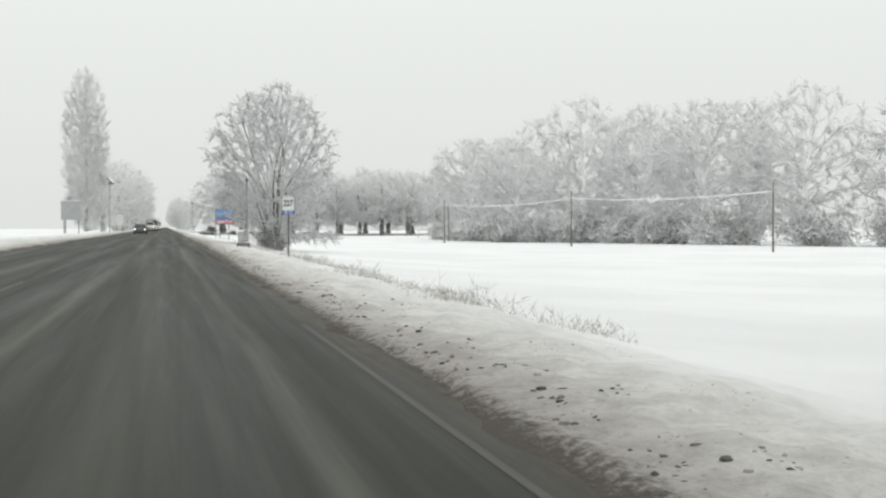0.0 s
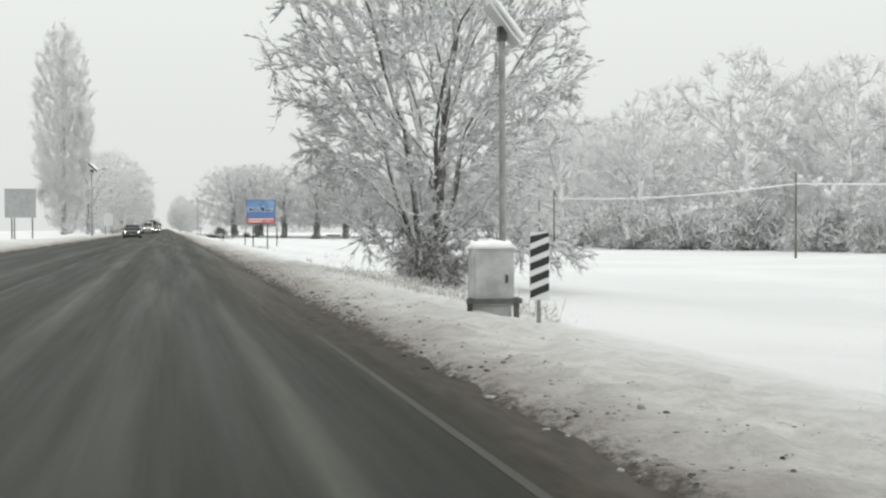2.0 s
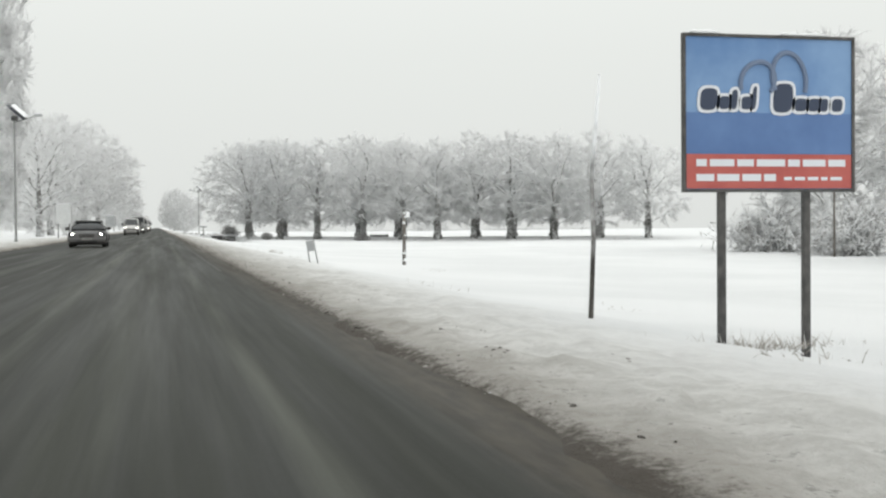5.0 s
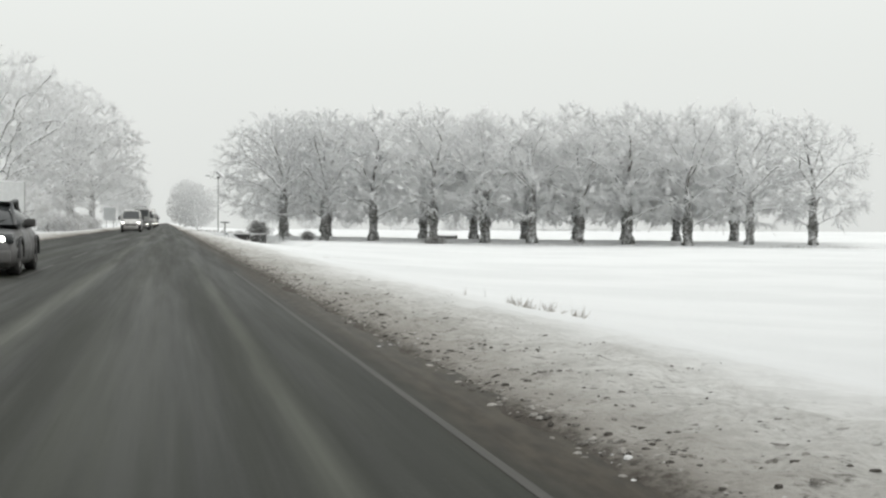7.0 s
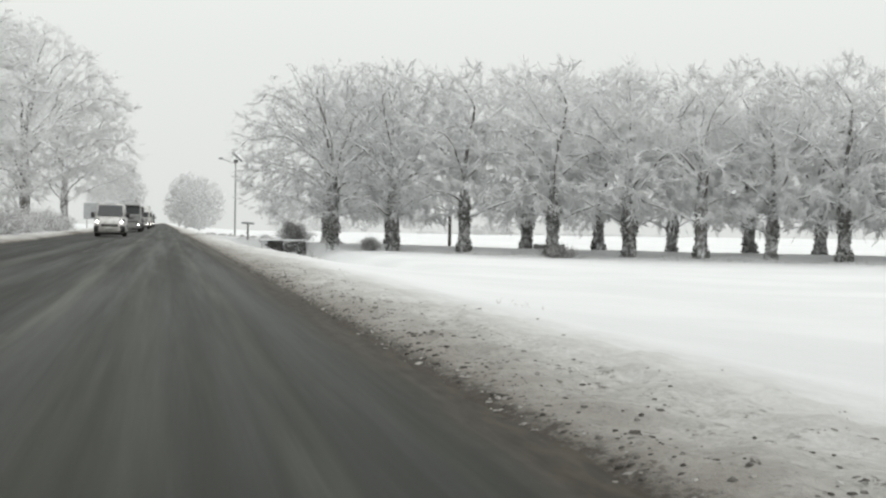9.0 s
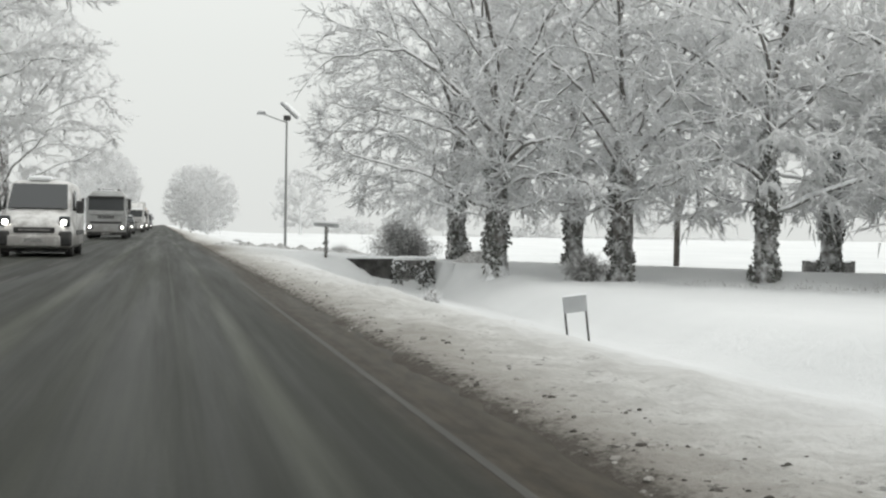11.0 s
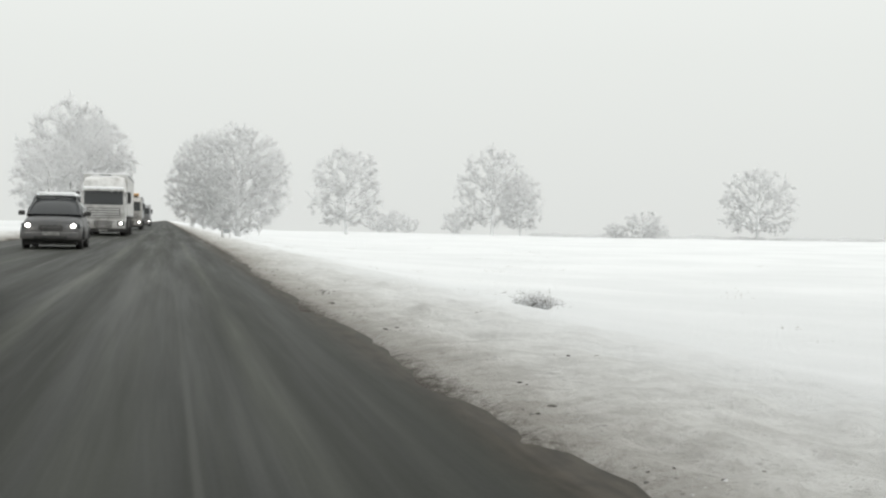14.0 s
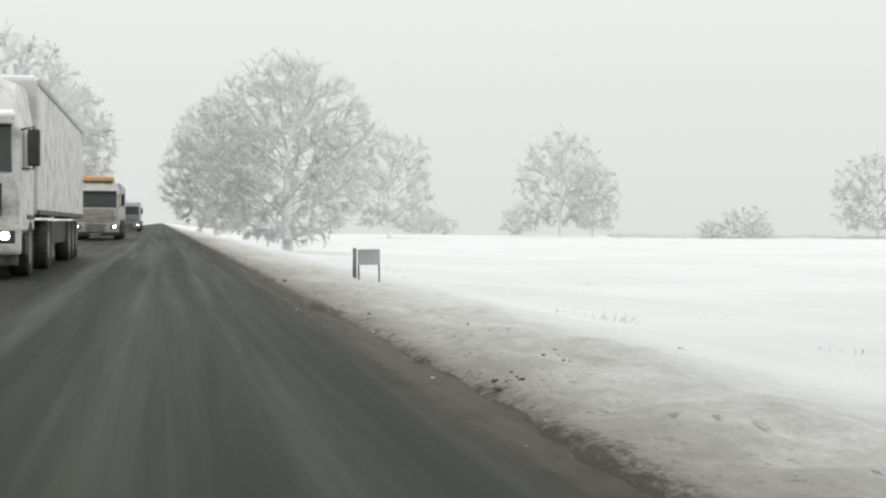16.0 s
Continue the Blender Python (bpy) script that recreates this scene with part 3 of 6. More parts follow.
def grow(seed, tall, reach, clear, stem, base=0.5, outline="dome", stems=1, leader=0.35, points=900, step=0.55, lift=0.8, arch=0.05, skirt=None,
         sprays=2500, twigs=14000, spray_len=0.8, twig_len=0.4, twig_r=0.02, tip=0.014, outward=0.45, fall=0.0, clumps=0, clump_r=0.035):
    """A bare frosted tree that fills its crown by branching towards free room: trunk, limbs, and the mass of twigs as arrays."""
    g = np.random.default_rng(seed)
    us, rs = OUTLINES[outline]
    ph = g.uniform(0, 6.28, 4)

    def girth(p):
        u, az = np.clip((p[:, 2] - base) / (tall - base), 0, 1), np.arctan2(p[:, 1], p[:, 0])
        wave = 1 + 0.10 * np.sin(2 * az + ph[0] + 3 * u) + 0.09 * np.sin(4 * az + ph[1] - 8 * u) + 0.08 * np.sin(7 * az + ph[2] + 15 * u) + 0.05 * np.sin(11 * az - ph[3] - 23 * u)
        return reach * np.interp(u, us, rs) * wave

    def bow(p):
        rho = np.hypot(p[:, 0], p[:, 1])
        return lift * rho - arch * rho * rho

    # free room in the crown, thicker towards its skin
    q = g.uniform(-1.15, 1.15, (points * 12, 3)) * np.array([reach, reach, 0])
    q[:, 2] = g.uniform(base, tall, len(q))
    share = np.hypot(q[:, 0], q[:, 1]) / np.maximum(girth(q), 1e-3)
    high = (q[:, 2] - base) / (tall - base)
    q = q[(share < 1) & (g.random(len(q)) < 0.22 + 0.78 * np.maximum(share ** 2, high ** 3))][:points]
    if skirt:
        (sx, sy, sz), (ex, ey, ez), count = skirt
        o = g.normal(0, 1, (count, 3))
        o *= (g.random((count, 1)) ** 0.4) / np.linalg.norm(o, axis=1, keepdims=True)
        q = np.concatenate([q, np.array([sx, sy, sz]) + o * np.array([ex, ey, ez])])
    q[:, 2] -= bow(q)

    nodes, parent, free = [], [], []
    for k in range(stems):
        az = 2.399 * k + g.uniform(-0.3, 0.3)
        lean = 0.0 if stems == 1 else g.uniform(0.08, 0.34)
        top = clear + leader * (tall - clear)
        count = max(int(top / step), 3) + 1
        out = 0.0 if stems == 1 else 0.12
        wob = np.cumsum(g.normal(0, 0.02, (count + 1, 2)), 0)
        for i in range(count + 1):
            z = -0.3 + (top + 0.3) * i / count
            nodes.append((math.cos(az) * (out + lean * max(z, 0)) + wob[i, 0], math.sin(az) * (out + lean * max(z, 0)) + wob[i, 1], z))
            parent.append(len(nodes) - 2 if i else -1)
            free.append(z >= clear * 0.92)
    P, free = np.array(nodes), np.array(free)
    P[:, 2] -= bow(P)
    near_d, near_i = np.full(len(q), 1e9), np.zeros(len(q), int)

    def update(first):
        for c in range(first, len(P), 400):
            ids = np.arange(c, min(c + 400, len(P)))
            ids = ids[free[ids]]
            if len(ids):
                d = np.linalg.norm(q[:, None, :] - P[None, ids, :], axis=2)
                j = d.argmin(1)
                m = d[np.arange(len(q)), j]
                better = m < near_d
                near_d[better], near_i[better] = m[better], ids[j[better]]

    update(0)
    sons = np.zeros(len(P), int)
    for _ in range(90):
        alive = near_d > step * 1.15
        if alive.sum() < 5:
            break
        idx = near_i[alive]
        way = (q[alive] - P[idx]) / near_d[alive][:, None]
        ids = np.unique(idx)
        acc = np.zeros((len(P), 3))
        np.add.at(acc, idx, way)
        ids = ids[sons[ids] < 4]
        if not len(ids):
            break
        d = acc[ids]
        d = d / np.maximum(np.linalg.norm(d, axis=1, keepdims=True), 1e-6) + g.normal(0, 0.16, (len(ids), 3))
        d /= np.linalg.norm(d, axis=1, keepdims=True)
        first = len(P)
        P = np.concatenate([P, P[ids] + d * step])
        free = np.concatenate([free, np.ones(len(ids), bool)])
        parent.extend(ids.tolist())
        sons[ids] += 1
        sons = np.concatenate([sons, np.zeros(len(ids), int)])
        update(first)
    P[:, 2] += bow(P)
    P[:, 2] = np.where(np.array(parent) >= 0, np.maximum(P[:, 2], 0.12), P[:, 2])

    # limb thickness from the twigs that each one carries
    total = len(P)
    load = np.zeros(total)
    kids = [[] for _ in range(total)]
    for i in range(total - 1, -1, -1):
        load[i] = max(load[i], 1.0)
        if parent[i] >= 0:
            load[parent[i]] += load[i]
            kids[parent[i]].append(i)
    power = math.log(max(stem / tip, 2)) / math.log(max(load.max(), 4))
    R = tip * load ** power
    R = np.where(P[:, 2] < 0.7, R * (1 + 0.25 * (1 - np.clip(P[:, 2], 0, 0.7) / 0.7) * (load > load.max() * 0.2)), R)

    bole, wood, fine = Shape(), Shape(), Shape()
    todo = [(-1, i) for i in range(total) if parent[i] < 0]
    while todo:
        start, i = todo.pop()
        chain, rad = ([], []) if start < 0 else ([P[start]], [R[i]])
        while True:
            chain.append(P[i])
            rad.append(R[i])
            if not kids[i]:
                break
            best = max(kids[i], key=lambda c: load[c])
            todo.extend((i, c) for c in kids[i] if c != best)
            i = best
        rad[-1] *= 0.6
        thick = rad[0]
        into, sides = (bole, 10) if start < 0 else ((wood, 7) if thick > 0.09 else ((wood, 5) if thick > tip * 2.2 else (fine, 3)))
        into.tube([tuple(c) for c in chain], [float(r) for r in rad], sides, cap=False)

    par = np.array(parent)
    young = np.flatnonzero((par >= 0) & (R < max(tip * 3.2, stem * 0.16)))
    seg_a, seg_b = P[par[young]], P[young]

    def shoots(a, b, count, length, stray):
        pick = g.integers(0, len(a), count)
        f = g.random((count, 1))
        p = a[pick] * (1 - f) + b[pick] * f
        d = b[pick] - a[pick]
        d = d / np.maximum(np.linalg.norm(d, axis=1, keepdims=True), 1e-6)
        rad = p * np.array([1, 1, 0]) + np.array([0, 0, 1]) * (p[:, 2:3] - base - 0.4 * (tall - base))
        rad = rad / np.maximum(np.linalg.norm(rad, axis=1, keepdims=True), 1e-6)
        d = d + rad * outward + g.normal(0, stray, (count, 3)) - np.array([0, 0, fall])
        d /= np.linalg.norm(d, axis=1, keepdims=True)
        ln = length * (0.45 + 0.9 * g.random((count, 1)))
        end = p + d * ln
        keep = (np.hypot(end[:, 0], end[:, 1]) < girth(end) * (0.98 + 0.3 * g.random(count)) + 0.2) & (end[:, 2] < tall * 1.05)
        if skirt:
            keep |= p[:, 2] < base + 1.6
        keep &= end[:, 2] > 0.05
        return p[keep], d[keep], ln[keep]

    p3, d3, l3 = shoots(seg_a, seg_b, sprays, spray_len, 0.5)
    p4, d4, l4 = shoots(p3, p3 + d3 * l3, twigs, twig_len, 0.55)
    sets = [spikes(g, p3, d3, l3, twig_r * 1.3), spikes(g, p4, d4, l4, twig_r)]
    if fine.f:
        v5, q5 = np.array(fine.v), np.array(fine.f)
        sets.append((v5, np.concatenate([q5[:, [0, 1, 2]], q5[:, [0, 2, 3]]])))
    if clumps:
        pick = g.integers(0, len(p3), clumps)
        sets.append(pads(g, p3[pick] + d3[pick] * l3[pick] * g.random((clumps, 1)) + np.array([0, 0, clump_r * 0.4]), d3[pick], clump_r))
    v, f, at = [], [], 0
    for a, b in sets:
        v.append(a), f.append(b + at)
        at += len(a)
    return bole, wood, (np.concatenate(v), np.concatenate(f))


def pads(g, p, d, size):
    """Small pads of snow lying along the twigs."""
    count = len(p)
    d = d * np.array([1, 1, 0.5])
    d = d / np.maximum(np.linalg.norm(d, axis=1, keepdims=True), 1e-6)
    side = np.cross(d, np.array([0.0, 0.0, 1.0]))
    s = size * (0.5 + g.random((count, 1)))
    up = np.array([0.0, 0.0, 1.0])
    v = np.stack([p - d * s * 2.2 + side * s * 0.4, p + d * s * 2.2 + side * s * 0.5, p - side * s, p + up * s * 0.8, p - up * s * 0.4], 1).reshape(-1, 3)
    k = np.arange(count)[:, None] * 5
    tri = ((0, 1, 3), (1, 2, 3), (2, 0, 3), (1, 0, 4), (2, 1, 4), (0, 2, 4))
    return v, np.concatenate([k + np.array([t]) for t in tri])


def spikes(g, p, d, ln, radius):
    """Slender tapered twigs, three-sided, as one vertex and face array."""
    count = len(p)
    a = np.cross(d, g.normal(0, 1, (count, 3)))
    a /= np.maximum(np.linalg.norm(a, axis=1, keepdims=True), 1e-6)
    b = np.cross(d, a)
    r = radius * (0.7 + 0.7 * g.random((count, 1)))
    ring = [p + (a * math.cos(t) + b * math.sin(t)) * r for t in (0, 2.094, 4.189)]
    v = np.stack([*ring, p + d * ln], 1).reshape(-1, 3)
    k = np.arange(count)[:, None] * 4
    f = np.concatenate([k + np.array([[0, 1, 3]]), k + np.array([[1, 2, 3]]), k + np.array([[2, 0, 3]])])
    return v, f


def array_mesh(name, vf, mat):
    me = bpy.data.meshes.new(name)
    v, f = vf
    me.vertices.add(len(v))
    me.vertices.foreach_set("co", v.astype(np.float32).ravel())
    me.loops.add(len(f) * 3)
    me.polygons.add(len(f))
    me.loops.foreach_set("vertex_index", f.astype(np.int32).ravel())
    me.polygons.foreach_set("loop_start", np.arange(len(f), dtype=np.int32) * 3)
    me.update(calc_edges=True)
    me.validate()
    me.materials.append(mat)
    return me


def leaves(g, p, size):
    """Small crossed leaf blades at the places p."""
    count = len(p)
    a = g.normal(0, 1, (count, 3))
    a /= np.linalg.norm(a, axis=1, keepdims=True)
    b = np.cross(a, g.normal(0, 1, (count, 3)))
    b /= np.maximum(np.linalg.norm(b, axis=1, keepdims=True), 1e-6)
    s = size * (0.6 + 0.8 * g.random((count, 1)))
    v = np.stack([p - a * s, p + b * s * 0.6, p + a * s, p - b * s * 0.6], 1).reshape(-1, 3)
    k = np.arange(count)[:, None] * 4
    return v, np.concatenate([k + np.array([[0, 1, 2]]), k + np.array([[0, 2, 3]])])


def ivy_coat(seed, radius, top, count=3000):
    """Ivy round the trunk, ragged at its top, hanging a little away from the bark."""
    g = np.random.default_rng(seed)
    z = top * g.random(count) ** 1.15
    az = g.uniform(0, 2 * math.pi, count)
    patch = np.sin(az * 2 + z * 1.1 + seed) + np.sin(az * 3 - z * 2.3) + np.sin(z * 4.1 + az)
    r = radius * (1.0 + 0.18 * np.sin(z * 2.3 + seed) + 0.16 * np.sin(az * 3 + z)) * (0.72 + 0.4 * g.random(count)) * (1.08 - 0.28 * z / top)
    keep = patch > -1.1 + 1.6 * np.clip(z / top - 0.55, 0, 1)
    p = np.stack([r * np.cos(az), r * np.sin(az), z], 1)[keep]
    return leaves(g, p, 0.088)


def tree(name, x, y, label, category, group="", turn=0.0, ivy=None, bark=None, limb_mat=None, twig_mat=None, **how):
    bole, wood, twig = grow(**how)
    t = thing(name, pose(x, y, height_at(x, y), 0, 0, turn), label, category, group)
    # default bark and boughs: rime plus haze put into the colour
    part("trunk", bole, bark or m_hazed_rime, t, "dark snow-flecked trunk" if bark else "snow-crusted trunk, paled for haze", smooth=True)
    part("branchwork", wood, limb_mat or m_hazed_rime, t, "snow-crusted boughs", smooth=True)
    part("crown", array_mesh("crown", twig, twig_mat or m_frost), m_frost, t, "white frosted twigs")
    if ivy:
        part("ivy", array_mesh("ivy", ivy_coat(how["seed"], *ivy), m_ivy), m_ivy, t, "dark ivy with snow on its leaves")
    return t


def again(src, x, y, turn, scale=1.0, tall=1.0):
    c = copy_thing(src, pose(x, y, height_at(x, y) - 0.05, 0, 0, turn))
    c.scale = (scale, scale, scale * tall)
    return c


# the spreading tree close to the road
tree("roadside_tree", 6.4, 74.7, "bushy roadside tree white with hoar frost, branching from low down", "tree", turn=0, bark=m_bark, limb_mat=m_bough, twig_mat=m_laden,
     seed=3, tall=10.25, reach=3.5, clear=0.5, stem=0.085, base=0.25, outline="egg", stems=7, leader=0.34, points=1900, step=0.32, lift=1.7, arch=0.14,
     skirt=((2.4, -0.5, 0.95), (1.8, 1.4, 0.7), 150), sprays=5200, twigs=32000, spray_len=0.5, twig_len=0.2, twig_r=0.0125, tip=0.014, outward=0.45, clumps=12000, clump_r=0.044)

# the double row of ivy-grown trees along the drive
ROW_LABEL, ROW_GROUP = "tall frosted tree with a thick ivy-grown trunk beside the drive", "trees along the drive"
row_kinds = []
for k, (seed, tall, reach) in enumerate(((11, 14.6, 7.2), (12, 14.8, 6.4), (13, 14.2, 6.8))):
    x, y = ((12.6, 285.6), (16.9, 283.4), (13.5, 295.7))[k]
    tree("drive_tree", x, y, ROW_LABEL, "tree", ROW_GROUP, turn=40 * k, ivy=(0.44, 5.6), bark=m_bark, limb_mat=m_bough, twig_mat=m_laden, seed=seed, tall=tall, reach=reach,
         clear=3.4, stem=0.42, base=2.1, leader=0.30, points=(1900, 1300, 1100)[k], step=0.45, lift=1.15, arch=0.105, sprays=(5200, 3000, 2600)[k], twigs=(41000, 19000, 14000)[k],
         spray_len=0.75, twig_len=(0.19, 0.30, 0.34)[k], twig_r=(0.010, 0.018, 0.022)[k], tip=0.016, outward=0.5, fall=0.12, clumps=(8000, 4500, 3500)[k], clump_r=(0.034, 0.05, 0.055)[k])
for k, (seed, tall, reach) in enumerate(((14, 14.4, 6.6), (15, 14.8, 6.2))):
    x, y = ((22.0, 281.6), (18.6, 293.7))[k]
    row_kinds.append(tree("drive_tree", x, y, ROW_LABEL, "tree", ROW_GROUP, turn=40 * k, ivy=(0.44, 5.2), bark=m_bark, limb_mat=m_bough, seed=seed, tall=tall, reach=reach,
                          clear=3.2, stem=0.40, base=2.3, leader=0.32, points=620, step=0.65, lift=1.1, arch=0.10, sprays=2000, twigs=7000, spray_len=0.95, twig_len=0.5, twig_r=0.036,
                          tip=0.02, outward=0.5, fall=0.12))
near_row, far_row = (28.2, 33.5, 38.0, 42.8, 47.6, 53.0, 59.0, 65.0), (29.2, 34.8, 40.2, 45.5, 50.5, 56.0, 62.0)
for k, x in enumerate(near_row):
    again(row_kinds[k % 2], x, 285.7 + ROW * (x - 12.7) + 0.5 * math.sin(k * 2.1), 77 * k + 15, 1.05 + 0.09 * math.sin(k * 1.7), 0.93 + 0.05 * math.cos(k * 2.9))
for k, x in enumerate(far_row):
    again(row_kinds[(k + 1) % 2], x, 295.8 + ROW * (x - 13.4) + 0.6 * math.sin(k * 1.3), 53 * k + 130, 1.06 + 0.09 * math.cos(k * 1.9), 0.93 + 0.06 * math.sin(k * 2.3))

# the trees on the far side of the road
big = tree("roadside_tree", -11.8, 240, "broad frosted tree with spreading limbs over the far verge", "tree", "trees on the far verge", turn=10, bark=m_bark, limb_mat=m_bough,
           seed=21, tall=13.2, reach=6.4, clear=1.8, stem=0.36, base=0.9, outline="dome", leader=0.3, points=1100, step=0.5, lift=0.9, arch=0.07,
           sprays=3400, twigs=15000, spray_len=0.85, twig_len=0.4, twig_r=0.025, tip=0.018, outward=0.45, fall=0.06)
again(big, -12.6, 263, 80, 1.12, 1.0)
spread_tree = tree("roadside_tree", -9.8, 320, "broad frosted tree whose boughs reach high over the road", "tree", "trees on the far verge", turn=60, bark=m_bark, limb_mat=m_bough,
                   seed=22, tall=14.8, reach=6.5, clear=2.8, stem=0.38, base=3.4, outline="dome", leader=0.3, points=1600, step=0.42, lift=1.1, arch=0.09,
                   sprays=5000, twigs=30000, spray_len=0.65, twig_len=0.28, twig_r=0.018, tip=0.016, outward=0.45, fall=0.06)
again(spread_tree, -10.5, 292, 200, 1.08, 1.03)
tree("poplar", -12.3, 200, "tall narrow poplar greyed over with frost beyond the far verge", "tree", turn=0, bark=m_bark,
     seed=31, tall=26.3, reach=3.4, clear=0.8, stem=0.30, base=0.4, outline="column", leader=0.88, points=1200, step=0.6, lift=2.4, arch=0.0,
     sprays=6000, twigs=26000, spray_len=1.0, twig_len=0.45, twig_r=0.034, tip=0.018, outward=0.2, fall=-0.45)

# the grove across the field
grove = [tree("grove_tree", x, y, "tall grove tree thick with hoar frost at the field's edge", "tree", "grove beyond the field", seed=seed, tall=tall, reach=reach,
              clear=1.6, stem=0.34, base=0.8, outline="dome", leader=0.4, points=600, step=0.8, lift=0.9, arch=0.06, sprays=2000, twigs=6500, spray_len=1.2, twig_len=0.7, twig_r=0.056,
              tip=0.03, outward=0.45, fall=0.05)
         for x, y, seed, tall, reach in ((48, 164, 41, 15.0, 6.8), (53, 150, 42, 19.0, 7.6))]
for k, (x, y, s) in enumerate(((48, 190, 1.0), (57, 139, 0.98), (59, 127, 1.0), (66, 117, 1.0), (73, 106, 0.95), (63, 157, 1.05), (71, 141, 1.1), (57, 178, 1.1), (56, 200, 1.05))):
    again(grove[k % 2], x, y, 47 * k, s * (1.12 if k % 2 == 0 else 0.92), 1.0)

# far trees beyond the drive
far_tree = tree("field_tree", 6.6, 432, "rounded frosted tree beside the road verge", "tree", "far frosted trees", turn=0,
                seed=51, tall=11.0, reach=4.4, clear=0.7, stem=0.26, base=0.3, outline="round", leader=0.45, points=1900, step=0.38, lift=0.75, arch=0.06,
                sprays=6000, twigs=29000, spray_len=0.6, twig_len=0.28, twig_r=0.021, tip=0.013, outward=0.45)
# these keep the default bark, whose extra whiteness imitates haze
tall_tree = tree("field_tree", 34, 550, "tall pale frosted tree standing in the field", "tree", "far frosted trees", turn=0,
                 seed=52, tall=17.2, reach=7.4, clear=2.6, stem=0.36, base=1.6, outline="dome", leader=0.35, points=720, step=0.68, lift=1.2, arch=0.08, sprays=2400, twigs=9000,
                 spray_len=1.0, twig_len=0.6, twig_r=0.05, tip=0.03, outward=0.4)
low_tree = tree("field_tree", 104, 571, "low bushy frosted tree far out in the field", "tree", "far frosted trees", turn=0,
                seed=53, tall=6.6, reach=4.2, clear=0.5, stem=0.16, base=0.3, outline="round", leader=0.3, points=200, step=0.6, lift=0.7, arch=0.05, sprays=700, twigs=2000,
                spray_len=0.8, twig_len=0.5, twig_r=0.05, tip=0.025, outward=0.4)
for src, x, y, turn, s, tall in ((tall_tree, 71, 578, 60, 1.05, 1.12), (tall_tree, 79, 583, 190, 0.72, 1.2), (tall_tree, 134, 575, 250, 1.12, 0.9), (tall_tree, 10.5, 590, 33, 0.6, 0.9),
                                 (low_tree, 62.5, 577, 90, 0.85, 1.1), (low_tree, 109, 575, 130, 0.65, 0.9), (low_tree, 99, 574, 230, 0.7, 0.8), (low_tree, 54, 630, 10, 0.85, 1.0),
                                 (low_tree, 60, 640, 100, 1.1, 0.95), (low_tree, 66, 650, 220, 0.8, 1.0), (far_tree, 4.9, 478, 150, 1.0, 1.2),
                                 (tall_tree, -10.2, 455, 70, 0.76, 1.1), (tall_tree, -9.4, 476, 220, 0.74, 1.12), (tall_tree, -12, 500, 320, 0.9, 1.05), (tall_tree, -11.5, 446, 180, 0.55, 1.0)):
    again(src, x, y, turn, s, tall)


def bush(name, x, y, wide, high, seed, label, mat=None, count=4500, length=0.45, radius=0.014, group=""):
    """A dense twiggy shrub with a rounded, ragged outline."""
    g = np.random.default_rng(seed)
    t = thing(name, pose(x, y, height_at(x, y)), label, "bush", group)
    w = Shape()
    stems = []
    for _ in range(26):
        az, el = g.uniform(0, 6.283), g.uniform(0.35, 1.45)
        d = np.array([math.cos(az) * math.cos(el), math.sin(az) * math.cos(el), math.sin(el)])
        end = d * np.array([wide / 2, wide / 2, high]) * g.uniform(0.55, 1.12)
        mid = end * 0.5 + g.normal(0, 0.06 * wide, 3)
        w.tube([(0.08 * d[0], 0.08 * d[1], -0.1), tuple(mid), tuple(end)], [0.03, 0.02, 0.008], 4, cap=False)
        stems.append((mid, end))
    part("stems", w, m_bark, t)
    i = g.integers(0, len(stems), count)
    f = g.random((count, 1)) * 1.5 - 0.5
    a, b = np.array([s[0] for s in stems]), np.array([s[1] for s in stems])
    p = a[i] + (b[i] - a[i]) * f + g.normal(0, 0.10 * wide, (count, 3)) * g.uniform(0.3, 1.5, (count, 1)) * np.array([1, 1, 0.6])
    p[:, 2] = np.abs(p[:, 2]) * 0.95
    d = g.normal(0, 1, (count, 3)) + np.array([0, 0, 0.4])
    d /= np.linalg.norm(d, axis=1, keepdims=True)
    part("twig_mass", array_mesh("twig_mass", spikes(g, p, d, length * (0.5 + g.random((count, 1))), radius), mat or m_frost), mat or m_frost, t)
    return t


m_shrub = material("frosty_dark_twigs", (0.2, 0.19, 0.18), 0.85)
n = Nodes(m_shrub)
n.colour(n.mix(n.spread(n.island(), 0.35, 0.9), (0.16, 0.15, 0.14), (0.78, 0.78, 0.78)))

m_under = material("frosted_undergrowth", (0.5, 0.5, 0.5), 0.85)
n = Nodes(m_under)
n.colour(n.mix(n.spread(n.island(), 0.05, 0.6), (0.36, 0.35, 0.34), (0.93, 0.935, 0.94)))

m_under2 = material("dusted_twigs", (0.3, 0.3, 0.3), 0.85)
n = Nodes(m_under2)
n.colour(n.mix(n.spread(n.island(), 0.2, 0.9), (0.17, 0.165, 0.155), (0.75, 0.75, 0.75)))
bush("shrub", 10.4, 293.0, 3.0, 1.65, 61, "dense grey-brown shrub dusted with snow by the drive", m_under2, 7000, 0.35, 0.010)
bush("brush_heap", 14.9, 281.6, 1.6, 1.0, 62, "snowy heap of brushwood and ivy beneath the trees", m_under2, 2600, 0.3, 0.014)
bush("brush_heap", 27.5, 275.0, 2.6, 0.6, 63, "dark low heap of brushwood in front of the trees", m_shrub, 3000, 0.4, 0.014)
skirt = bush("hedge_shrub", 45, 160, 9.0, 3.4, 64, "grey undergrowth at the foot of the grove", m_under, 2600, 1.0, 0.056, "undergrowth of the grove")
